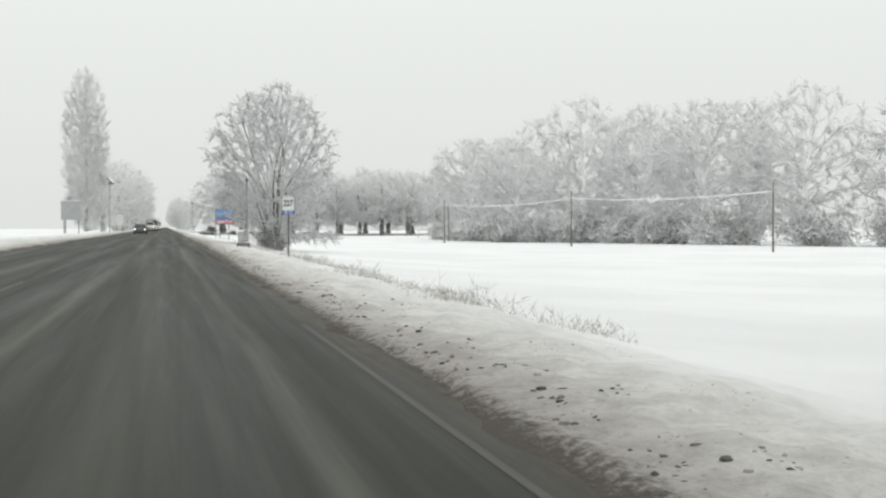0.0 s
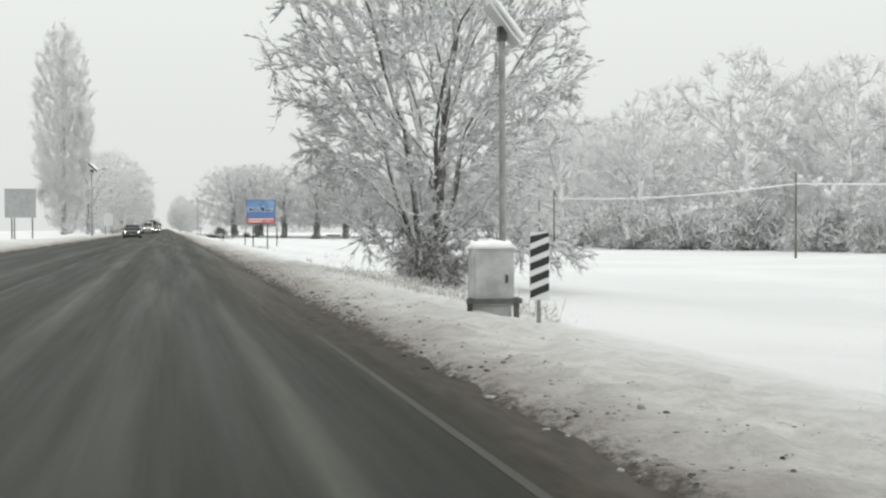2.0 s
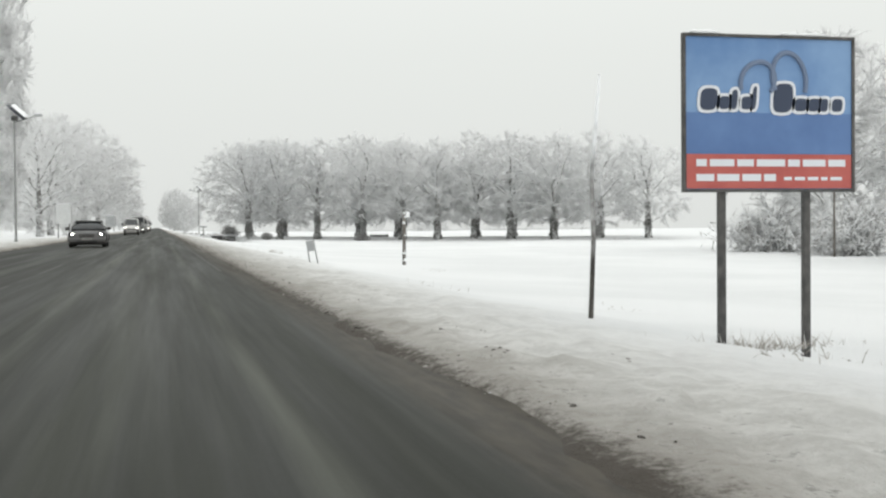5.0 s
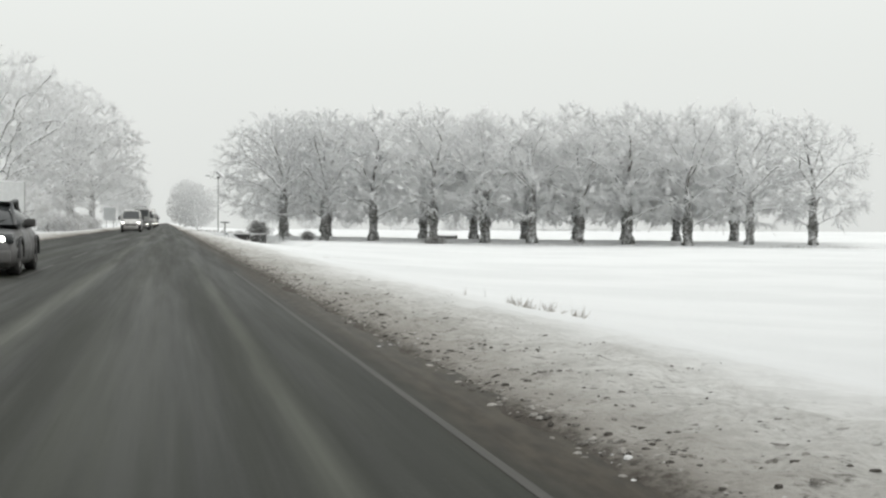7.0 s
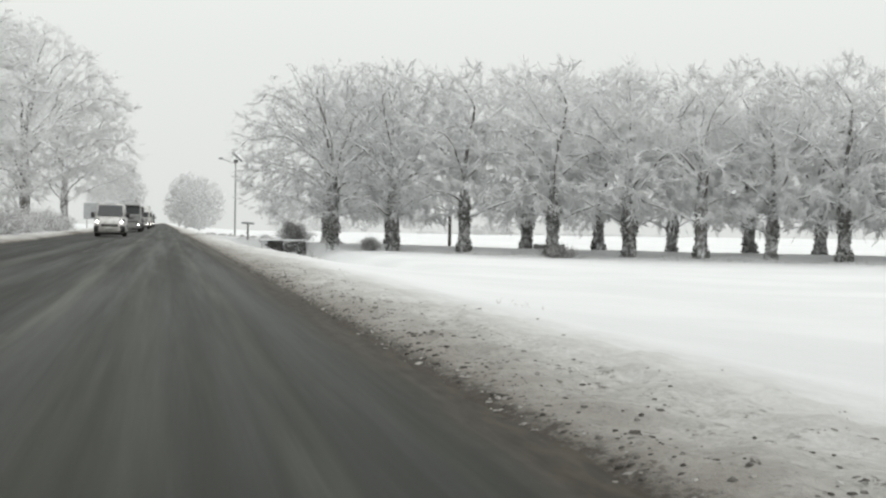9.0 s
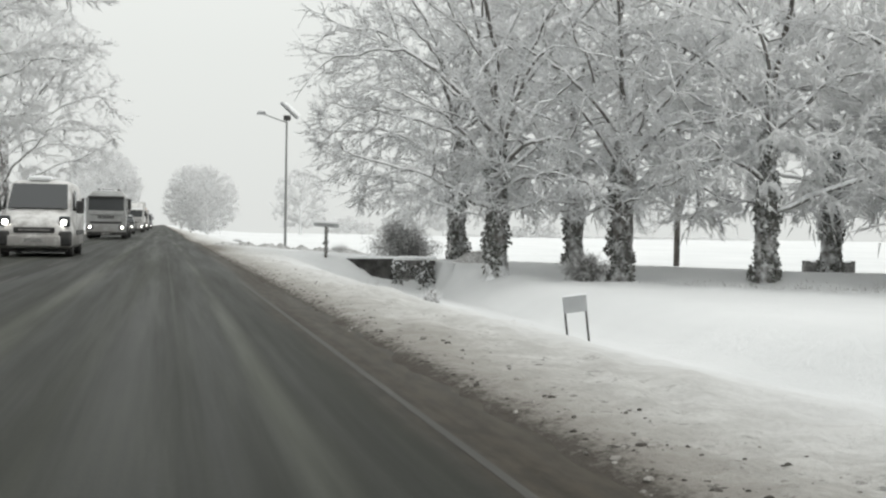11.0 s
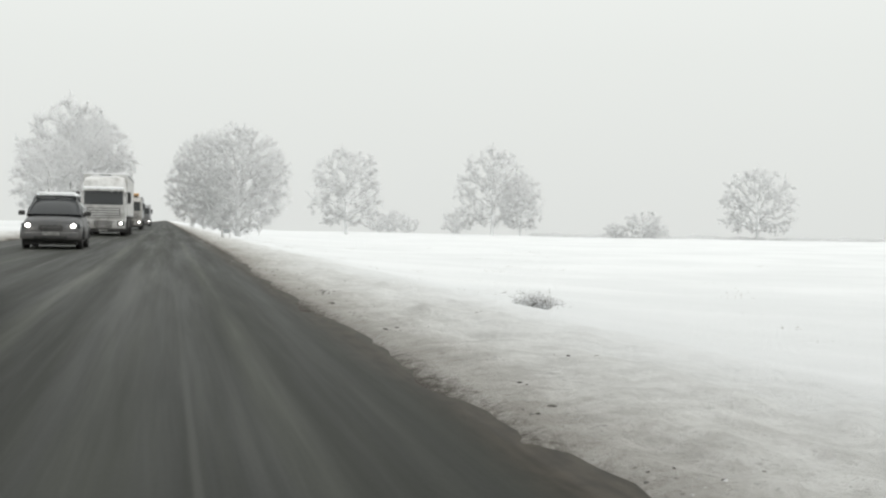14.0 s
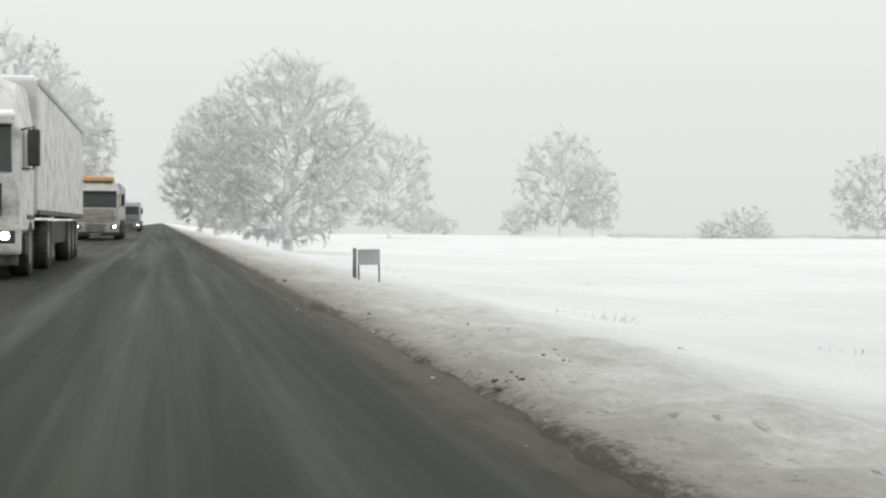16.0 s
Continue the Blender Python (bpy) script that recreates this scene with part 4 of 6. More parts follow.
for k, (x, y, s) in enumerate(((48, 154, 1.0), (51, 146, 1.1), (54, 138, 1.0), (56, 130, 1.0), (60, 122, 1.1), (65, 113, 1.0), (69, 104, 1.1), (44, 170, 1.0), (44, 180, 0.9), (45, 192, 0.9))):
    again(skirt, x, y, 61 * k, s)
low_hedge = bush("hedge_shrub", -9.6, 258, 3.6, 1.7, 65, "frosted hedge shrub on the far verge", m_under, 2500, 0.45, 0.024, "hedge on the far verge")
for k, y in enumerate((264, 270, 276, 283, 290, 297, 304)):
    again(low_hedge, -9.4 - 0.3 * (k % 2), y, 50 * k, 0.95 + 0.1 * (k % 3) / 2)
sapling = tree("sapling", -8.6, 233, "small frosted sapling on the far verge", "tree", seed=71, tall=3.2, reach=1.4, clear=0.5, stem=0.06, base=0.4, outline="round", points=220, step=0.25, sprays=700, twigs=3000, spray_len=0.4, twig_len=0.22, twig_r=0.012, tip=0.01)
bush("hedge_shrub", 8.6, 300.2, 1.0, 0.35, 66, "low snow-laden twigs beside the drive", m_frost, 1200, 0.3, 0.012)
bush("wayside_bush", 6.7, 270.4, 0.6, 0.32, 67, "frosted bramble on the edge of the ditch", m_under, 420, 0.22, 0.008)
bush("wayside_bush", 6.2, 73.6, 2.6, 1.25, 69, "tangle of dark frosted twigs at the foot of the roadside tree", m_shrub, 3600, 0.32, 0.009)
bush("wayside_bush", 5.5, 333.0, 1.0, 0.14, 68, "low snow-flecked bramble poking from the snow", m_under, 900, 0.1, 0.006)


# brambles and grass along the foot of the drive's trees, too many to count
g = np.random.default_rng(18)
count = 10000
p = np.stack([g.uniform(15, 80, count), g.normal(-1.2, 0.8, count), np.zeros(count)], 1)
p[:, 1] += 284.3 + ROW * (p[:, 0] - 12.7)
p[:, 2] = ground_height(p[:, 0], p[:, 1]) - 0.03
d = g.normal(0, 0.6, (count, 3)) + np.array([0, 0, 0.9])
d /= np.linalg.norm(d, axis=1, keepdims=True)
clump = 0.55 + 0.45 * np.sin(p[:, :1] * 0.7) * np.sin(p[:, :1] * 1.9 + 1.0)
thick = ramp(p[:, :1], 15, 30)
tagged(new("drive_brambles", array_mesh("drive_brambles", spikes(g, p, d, (0.08 + 0.36 * thick * clump) * (0.3 + g.random((count, 1))), 0.014), m_under)), "grey brambles and grass under the row of trees", "brambles", kind="stuff")

# the low frosted hedge at the far edge of the field
g = np.random.default_rng(28)
count = 7000
p = np.stack([g.uniform(79, 172, count), 574 + g.normal(0, 1.2, count), np.zeros(count)], 1)
swell = 0.55 + 0.45 * np.sin(p[:, 0] * 0.31) * np.sin(p[:, 0] * 0.83 + 1.0)
p[:, 2] = ground_height(p[:, 0], p[:, 1]) + 0.9 * swell * g.random(count)
d = g.normal(0, 0.8, (count, 3)) + np.array([0, 0, 0.5])
d /= np.linalg.norm(d, axis=1, keepdims=True)
tagged(new("far_hedge", array_mesh("far_hedge", spikes(g, p, d, 0.5 * (0.4 + g.random((count, 1))), 0.05), m_frost)), "low frosted hedge along the far edge of the field", "hedge", kind="stuff")

# dry frosted grass and stalks along the ditch, too many to count
g = np.random.default_rng(8)
wv, wf, at = [], [], 0
spots = np.concatenate([(13.4, 14.1, 17.2, 17.8, 18.3, 18.6, 20.2, 22.8, 23.1, 25.2, 26.6, 26.9, 27.3, 27.9, 30.5, 32.6, 33.0, 33.5, 34.1, 34.4, 36.0, 38.7, 39.0, 41.8, 43.5, 46.2, 46.8, 50.1), np.arange(60, 73, 0.8), (100, 101, 104, 107, 109, 118, 119, 119.6, *np.linspace(304, 430, 110), 123, 130, 131, 150, 152, 196, 197, 215, 262, 271, 280)])
tufts = ((4.75, 169.4, 0.24, 3), (5.05, 169.2, 0.30, 2), (5.4, 168.8, 0.2, 50), (5.25, 167.5, 0.22, 60), (5.35, 166.8, 0.22, 56), (5.57, 166.1, 0.2, 40),
         (4.0, 74.7, 0.34, 3), (4.1, 77.8, 0.16, 10), (5.4, 92.6, 0.22, 34), (5.5, 93.6, 0.2, 20), (4.7, 86.3, 0.14, 16), (6.0, 242.3, 0.46, 14), (5.9, 240.4, 0.14, 24))
for cx, cy, high, count in tufts:
    p = np.stack([cx + g.normal(0, 0.01 * count ** 0.5, count), cy + g.normal(0, 0.012 * count ** 0.5, count), np.zeros(count)], 1)
    p[:, 2] = ground_height(p[:, 0], p[:, 1]) - 0.02
    d = g.normal(0, 0.12 if count < 5 else 0.55, (count, 3)) + np.array([0, 0, 1.0])
    d /= np.linalg.norm(d, axis=1, keepdims=True)
    v, f = spikes(g, p, d, high * (0.4 + 0.7 * g.random((count, 1))), 0.009)
    wv.append(v), wf.append(f + at)
    at += len(v)
for y in spots:
    thick = y < 75
    count = int(g.integers(40, 190)) if thick else int(g.integers(8, 30))
    cx, cy = (4.38 + g.normal(0, 0.22) if thick else (4.7 + 5.0 * g.random() ** 1.6 if y < 300 else 6 + 34 * g.random() ** 2)), y + g.uniform(-0.5, 0.5)
    p = np.stack([cx + g.normal(0, 0.28, count), cy + g.normal(0, 0.28, count), np.zeros(count)], 1)
    p[:, 2] = ground_height(p[:, 0], p[:, 1]) - 0.03
    d = g.normal(0, 0.55, (count, 3)) + np.array([0, 0, 1.0])
    d /= np.linalg.norm(d, axis=1, keepdims=True)
    ln = (0.27 if thick else 0.2) * g.uniform(0.5, 1.2) * (1.7 if g.random() < 0.2 else 1.0) * (0.5 if y > 300 else 1.0) * (0.3 + 0.9 * g.random((count, 1)))
    v, f = spikes(g, p, d, ln, 0.0045 if thick else 0.006)
    q = p + d * ln * 0.6
    e = d + g.normal(0, 0.8, (count, 3))
    e /= np.linalg.norm(e, axis=1, keepdims=True)
    v2, f2 = spikes(g, q, e, ln * 0.5, 0.0055)
    for a, b in ((v, f), (v2, f2)):
        wv.append(a), wf.append(b + at)
        at += len(a)
tagged(new("dry_grass", array_mesh("dry_grass", (np.concatenate(wv), np.concatenate(wf)), m_weed)), "dry frosted grass and stalks standing out of the snow", "dry grass", kind="stuff")


# ---- roadside signs and posts ----
def letters(text, size, x, z, y, mat, parent, label, narrow=1.0, bold=0.0):
    cu = bpy.data.curves.new("lettering", "FONT")
    cu.body, cu.size, cu.align_x, cu.align_y, cu.extrude = text, size, "CENTER", "CENTER", 0.001
    cu.offset = bold
    cu.materials.append(mat)
    ob = new("lettering", cu)
    ob.parent = parent
    ob.matrix_basis = pose(x, y, z, 90, 0, 0) @ Matrix.Diagonal((narrow, 1, 1, 1))
    return tagged(ob, label)


def snow_cap(parent, lo, hi, seed, name="snow_cap"):
    g = np.random.default_rng(seed)
    s = Shape()
    count = max(int((hi[0] - lo[0]) / 0.05), 6)
    rings = []
    for i in range(count + 1):
        x = lo[0] + (hi[0] - lo[0]) * i / count
        h = (hi[2] - lo[2]) * (g.uniform(0.6, 1.0) if 0 < i < count else 0.25)
        y0, y1 = lo[1], hi[1]
        rings.append([(x, y0, lo[2]), (x, y0 - 0.01, lo[2] + h * 0.5), (x, (y0 + y1) / 2, lo[2] + h), (x, y1 + 0.01, lo[2] + h * 0.5), (x, y1, lo[2])])
    s.loft(rings)
    return part(name, s, m_clean_snow, parent, "cap of fresh snow", smooth=True)


# kilometre sign
z0 = height_at(3.95, 40.5)
km = thing("kilometre_sign", pose(3.95, 40.5, z0), "white kilometre sign with blue foot panel on a thin post", "road sign")
part("post", Shape().tube([(0, 0.03, -0.4), (0.02, 0.03, 1.95 - z0)], 0.024, 10), m_dark_steel, km)
part("panel", Shape().box((-0.2, -0.012, 1.37 - z0), (0.2, 0.012, 1.97 - z0), 0.006), m_white_sheet, km, "white sign sheet")
part("foot_panel", Shape().box((-0.195, -0.018, 1.375 - z0), (0.195, -0.0125, 1.505 - z0), 0.002), m_blue, km, "blue foot panel")
rim = Shape()
for lo, hi in (((-0.208, -0.02, 1.36 - z0), (-0.196, 0.02, 1.98 - z0)), ((0.196, -0.02, 1.36 - z0), (0.208, 0.02, 1.98 - z0)), ((-0.208, -0.02, 1.968 - z0), (0.208, 0.02, 1.982 - z0))):
    rim.box(lo, hi)
part("rim", rim, m_ink, km, "dark edge of the sheet")
letters("227", 0.275, 0.0, 1.735 - z0, -0.015, m_ink, km, "black numerals", 0.74, 0.008)
letters("SS 10", 0.15, 0.0, 1.44 - z0, -0.02, m_white_sheet, km, "white lettering", 0.80, 0.003)
snow_cap(km, (-0.2, -0.012, 1.982 - z0), (0.12, 0.012, 2.01 - z0), 4)

# solar beacon, its cabinet and the striped marker
z0 = height_at(3.76, 58.6)
beacon = thing("solar_beacon", pose(3.76, 58.6, z0), "grey steel post with a tilted snow-covered solar panel", "post")
part("pole", Shape().tube([(0, 0, -0.4), (0, 0, 3.25 - z0)], 0.038, 12), m_steel, beacon)
tilt = pose(0, 0, 0, 0, 52, 0)
part("solar_panel", Shape().box((-0.29, -0.17, 3.27 - z0), (0.29, 0.17, 3.295 - z0), 0.01, tilt), m_white_sheet, beacon, "frosted white back of the tilted solar panel")
part("snow_cap", Shape().box((-0.25, -0.17, 3.33 - z0), (0.33, 0.17, 3.38 - z0), 0.035, tilt), m_clean_snow, beacon, "slab of snow on the panel", smooth=True)
part("bracket", Shape().box((-0.05, -0.05, 3.1 - z0), (0.05, 0.05, 3.27 - z0), 0.01), m_dark_steel, beacon)
z0 = height_at(3.58, 58.1)
cab = thing("roadside_cabinet", pose(3.57, 58.4, z0), "grey roadside cabinet capped with snow behind a low rail", "cabinet")
part("plinth", Shape().box((-0.22, -0.08, -0.2), (0.22, 0.08, 0.10), 0.015), m_cabinet, cab)
part("body", Shape().box((-0.25, -0.09, 0.10), (0.25, 0.09, 0.74 - z0), 0.02), m_cabinet, cab)
part("door", Shape().box((-0.21, -0.102, 0.16), (0.21, -0.091, 0.68 - z0), 0.006), m_cabinet, cab)
part("latch", Shape().box((0.14, -0.12, 0.36), (0.17, -0.103, 0.45), 0.004), m_dark_steel, cab)
snow_cap(cab, (-0.27, -0.11, 0.73 - z0), (0.27, 0.11, 0.84 - z0), 6)
part("rail", Shape().box((-0.33, -0.20, 0.13), (0.31, -0.15, 0.19), 0.012), m_dark_steel, cab, "dark low rail")
for sx in (-0.28, 0.26):
    part("rail_post", Shape().box((sx - 0.03, -0.15, -0.3), (sx + 0.03, -0.11, 0.2), 0.008), m_dark_steel, cab)
z0 = height_at(3.54, 56.6)
mark = thing("striped_marker", pose(3.58, 56.6, z0), "black and white striped marker board on a short post", "road sign")
part("post", Shape().tube([(0, 0.02, -0.3), (0, 0.02, 0.9 - z0)], 0.022, 10), m_steel, mark)
part("board", Shape().box((-0.1, -0.01, 0.25 - z0), (0.1, 0.01, 0.92 - z0), 0.004), m_white_sheet, mark, "white board")
for k in range(5):
    zc = 0.25 - z0 + 0.134 * k + 0.02
    s = Shape()
    lo_c, hi_c = 0.25 - z0 + 0.002, 0.92 - z0 - 0.002
    a, b = zc, zc + 0.075
    pts = [(-0.098, min(a, hi_c)), (0.098, min(a + 0.075, hi_c)), (0.098, min(b + 0.075, hi_c)), (-0.098, min(b, hi_c))]
    s.add([(x, -0.0125, z) for x, z in pts] + [(x, -0.0102, z) for x, z in pts], [(0, 1, 2, 3), (7, 6, 5, 4), (0, 4, 5, 1), (1, 5, 6, 2), (2, 6, 7, 3), (3, 7, 4, 0)])
    part("stripe", s, m_ink, mark)

# advertising board
z0 = height_at(5.5, 119.4)
ad = thing("advertising_board", pose(5.52, 119.4, z0), "blue advertising board with a red foot band on two dark posts", "billboard")
for x in (-0.46, 0.40):
    part("post", Shape().box((x - 0.035, -0.03, -0.45), (x + 0.035, 0.03, 2.66 - z0), 0.008), m_dark_steel, ad, "dark steel post")
part("board", Shape().box((-0.85, -0.065, 1.27 - z0), (0.85, -0.035, 2.68 - z0), 0.008), m_banner, ad, "blue printed sheet")
part("foot_band", Shape().box((-0.835, -0.071, 1.285 - z0), (0.835, -0.066, 1.60 - z0), 0.001), m_red, ad, "red foot band")
fr = Shape()
for lo, hi in (((-0.87, -0.08, 1.25 - z0), (-0.84, -0.03, 2.70 - z0)), ((0.84, -0.08, 1.25 - z0), (0.87, -0.03, 2.70 - z0)), ((-0.84, -0.08, 2.67 - z0), (0.84, -0.03, 2.70 - z0)), ((-0.84, -0.08, 1.25 - z0), (0.84, -0.03, 1.278 - z0))):
    fr.box(lo, hi, 0.004)
part("frame", fr, m_dark_steel, ad, "thin dark frame")
part("lower_field", Shape().box((-0.835, -0.0675, 1.602 - z0), (0.835, -0.0655, 1.98 - z0), 0.0005), m_deep_blue, ad, "deeper blue lower field")
for cx, cz, rx, rz, tilt in ((-0.10, 2.27, 0.17, 0.18, 0.35), (0.17, 2.30, 0.17, 0.24, -0.25)):
    s = Shape()
    s.tube([(cx + rx * math.cos(a) + tilt * 0.4 * (math.sin(a) - 1) * rz, -0.070, cz - z0 + rz * math.sin(a)) for a in np.linspace(-0.55, 3.6, 26)], 0.024, 6)
    part("emblem_arc", s, m_emblem, ad, "grey-blue emblem arc")
# the name as plain glyph-sized shapes, dark with a pale edge
glyphs = ((-0.70, 0.17, 0.20, 0.0), (-0.51, 0.10, 0.12, -0.03), (-0.39, 0.06, 0.18, 0.0), (-0.29, 0.10, 0.12, -0.03), (-0.18, 0.04, 0.21, 0.02),
          (0.03, 0.20, 0.27, 0.02), (0.25, 0.12, 0.12, -0.04), (0.39, 0.11, 0.12, -0.04), (0.51, 0.08, 0.12, -0.04), (0.63, 0.11, 0.12, -0.04))
for gx0, gw, gh, gz in glyphs:
    for grow_by, y0, mat in ((0.028, -0.0745, m_logo), (0.0, -0.0775, m_ink_blue)):
        s, ring = Shape(), []
        for yy in (y0, -0.0665):
            ring.append([(gx0 + gw / 2 + (gw / 2 + grow_by) * abs(math.cos(a)) ** 0.6 * (1 if math.cos(a) > 0 else -1) + 0.12 * (gh / 2 + grow_by) * math.sin(a), yy,
                          2.10 + gz - z0 + (gh / 2 + grow_by) * abs(math.sin(a)) ** 0.6 * (1 if math.sin(a) > 0 else -1)) for a in np.linspace(0, 2 * math.pi, 17)[:-1]])
        s.loft(ring)
        part("name_shape", s, mat, ad, "pale edge of the name" if grow_by else "dark blue shape of the name")
gb = np.random.default_rng(53)
for zz, hh, x0, x1, lo_w, hi_w in ((1.52, 0.065, -0.74, 0.77, 0.10, 0.30), (1.385, 0.065, -0.74, 0.10, 0.08, 0.22), (1.375, 0.032, 0.14, 0.77, 0.05, 0.14)):
    x = x0
    while x < x1 - 0.05:
        w = min(gb.uniform(lo_w, hi_w), x1 - x)
        part("printed_bar", Shape().box((x, -0.0745, zz - hh / 2 - z0), (x + w, -0.0715, zz + hh / 2 - z0), 0.001), m_logo, ad, "bar of printed writing")
        x += w + 0.03
g2 = np.random.default_rng(54)
pv = np.stack([g2.normal(-0.05, 0.33, 260), g2.normal(0, 0.1, 260), g2.uniform(0, 0.03, 260)], 1)
dv = g2.normal(0, 0.6, (260, 3)) + np.array([0, 0, 0.8])
dv /= np.linalg.norm(dv, axis=1, keepdims=True)
tagged(new("weed_tuft", array_mesh("weed_tuft", spikes(g2, pv + np.array([5.52, 119.4, z0]), dv, 0.16 * (0.4 + g2.random((260, 1))), 0.006), m_weed)), "frosted weeds round the feet of the advertising board", "weeds", kind="stuff")
snow_cap(ad, (-0.80, -0.08, 2.70 - z0), (-0.5, -0.03, 2.74 - z0), 9)
snow_cap(ad, (0.1, -0.08, 2.70 - z0), (0.6, -0.03, 2.735 - z0), 10)
z0 = height_at(4.75, 122)
stick = Shape().tube([(-0.03, 0, -0.3), (0.02, 0, 0.9), (0.0, 0, 1.6), (0.1, 0, 2.65 - z0)], [0.03, 0.027, 0.025, 0.018], 8)
single("snow_stake", stick, m_bark, pose(4.75, 122, z0), "thin crooked wooden stake flecked with snow", "stake", smooth=True)


def marker_board(x, y, wide, high, legs, lean, back, seed, label):
    z = height_at(x, y)
    t = thing("marker_board", pose(x, y, z, back, lean, 0), label, "sign", "small boards on two legs")
    for sx in (-wide / 2 + 0.015, wide / 2 - 0.015):
        part("leg", Shape().tube([(sx, 0.012, -0.25), (sx, 0.012, legs + high)], 0.014, 8), m_dark_steel, t)
    part("board", Shape().box((-wide / 2, -0.008, legs), (wide / 2, 0.003, legs + high), 0.004), m_grey_sheet, t, "grey sheet board")
    snow_cap(t, (-wide / 2, -0.012, legs + high), (wide / 2, 0.02, legs + high + 0.02), seed)
    return t


marker_board(4.22, 142.9, 0.24, 0.30, 0.36, -10, 0, 21, "small grey board leaning on two thin legs in the snow")
marker_board(4.95, 254.0, 0.30, 0.20, 0.36, -7, 0, 22, "small grey board on two legs tilted in the verge")
marker_board(3.42, 386.6, 0.38, 0.26, 0.26, -1, 0, 23, "small snow-dusted board on two legs at the verge")
z0 = height_at(3.12, 386.4)
single("verge_post", Shape().tube([(0, 0, -0.2), (0, 0, 0.52)], [0.035, 0.03], 8), m_wood, pose(3.14, 386.4, z0), "short grey post beside the small board", "post", smooth=True)

# old post in the field
z0 = height_at(9.9, 158.5)
post = thing("field_post", pose(9.9, 158.5, z0), "weathered grey post in the field plastered with snow", "post")
part("stem", Shape().tube([(0, 0, -0.4), (0.01, 0, 0.8), (0.02, 0, 2.2)], [0.075, 0.07, 0.06], 10), m_wood, post, smooth=True)
for zz, a, r in ((2.1, -1.3, 0.05), (1.7, -1.7, 0.06), (1.2, -0.9, 0.045), (0.45, -1.5, 0.06), (0.15, -1.2, 0.07), (1.95, -0.7, 0.05)):
    part("snow_patch", Shape().lump((0.06 * math.cos(a), 0.06 * math.sin(a), zz), (r, r, r * 1.9), rng, 7, 4), m_clean_snow, post, "snow stuck to the post", smooth=True)
part("bulb_box", Shape().box((0.08, -0.1, 1.95), (0.24, 0.06, 2.2), 0.05), m_clean_snow, post, "snow-covered box near the top", smooth=True)

# poles across the field and the snow-laden cable between them
pole_spots = ((34.9, 152.6, 4.4), (41.3, 177.8, 4.0), (40.2, 117.8, 4.5), (45.2, 85.0, 4.3))
for x, y, top in pole_spots:
    z0 = height_at(x, y)
    p = thing("wooden_pole", pose(x, y, z0), "thin dark wooden cable pole in the field", "pole", "cable poles")
    part("stem", Shape().tube([(0, 0, -0.5), (0, 0, top - z0)], [0.09, 0.06], 8), m_wood, p, smooth=True)
    part("insulator", Shape().tube([(0.07, 0, top - z0 - 0.2), (0.07, 0, top - z0 - 0.05)], 0.04, 8), m_white_sheet, p)
for (x0, y0, a), (x1, y1, b), sag in ((pole_spots[0], pole_spots[2], 0.42), (pole_spots[2], pole_spots[3], 0.35)):
    pts = [(x0 + (x1 - x0) * i / 20, y0 + (y1 - y0) * i / 20, a - 0.75 + (b - a) * i / 20 - sag * 4 * (i / 20) * (1 - i / 20)) for i in range(21)]
    single("overhead_cable", Shape().tube(pts, 0.055, 6), m_cable, pose(0, 0, 0), "sagging overhead cable thick with snow", "cable", "overhead cables", smooth=True)


z0 = height_at(23.7, 293.6)
slim = thing("wooden_pole", pose(23.7, 293.6, z0), "slim grey wooden pole standing among the drive's trees", "pole")
part("stem", Shape().tube([(0, 0, -0.4), (0.02, 0, 4.0), (0.0, 0, 8.2)], [0.15, 0.135, 0.11], 10), m_wood, slim, smooth=True)
part("insulator", Shape().tube([(0.14, 0, 7.6), (0.14, 0, 7.85)], 0.05, 8), m_white_sheet, slim)
part("snow_cap", Shape().lump((0, 0, 8.18), (0.12, 0.12, 0.12), rng, 8, 4), m_clean_snow, slim, "cap of snow", smooth=True)

z0 = height_at(33.7, 297.0)
low = thing("low_wall", pose(33.7, 297.0, z0), "low dark concrete wall topped with snow beyond the drive", "wall")
part("slab", Shape().box((-1.25, -0.15, -0.3), (1.25, 0.15, 0.72), 0.03), m_stone, low, "dark weathered concrete")
for sx in (-1.3, 1.3):
    part("end_post", Shape().box((sx - 0.13, -0.2, -0.3), (sx + 0.13, 0.2, 0.80), 0.03), m_stone, low)
snow_cap(low, (-1.2, -0.17, 0.72), (1.2, 0.17, 0.86), 44)


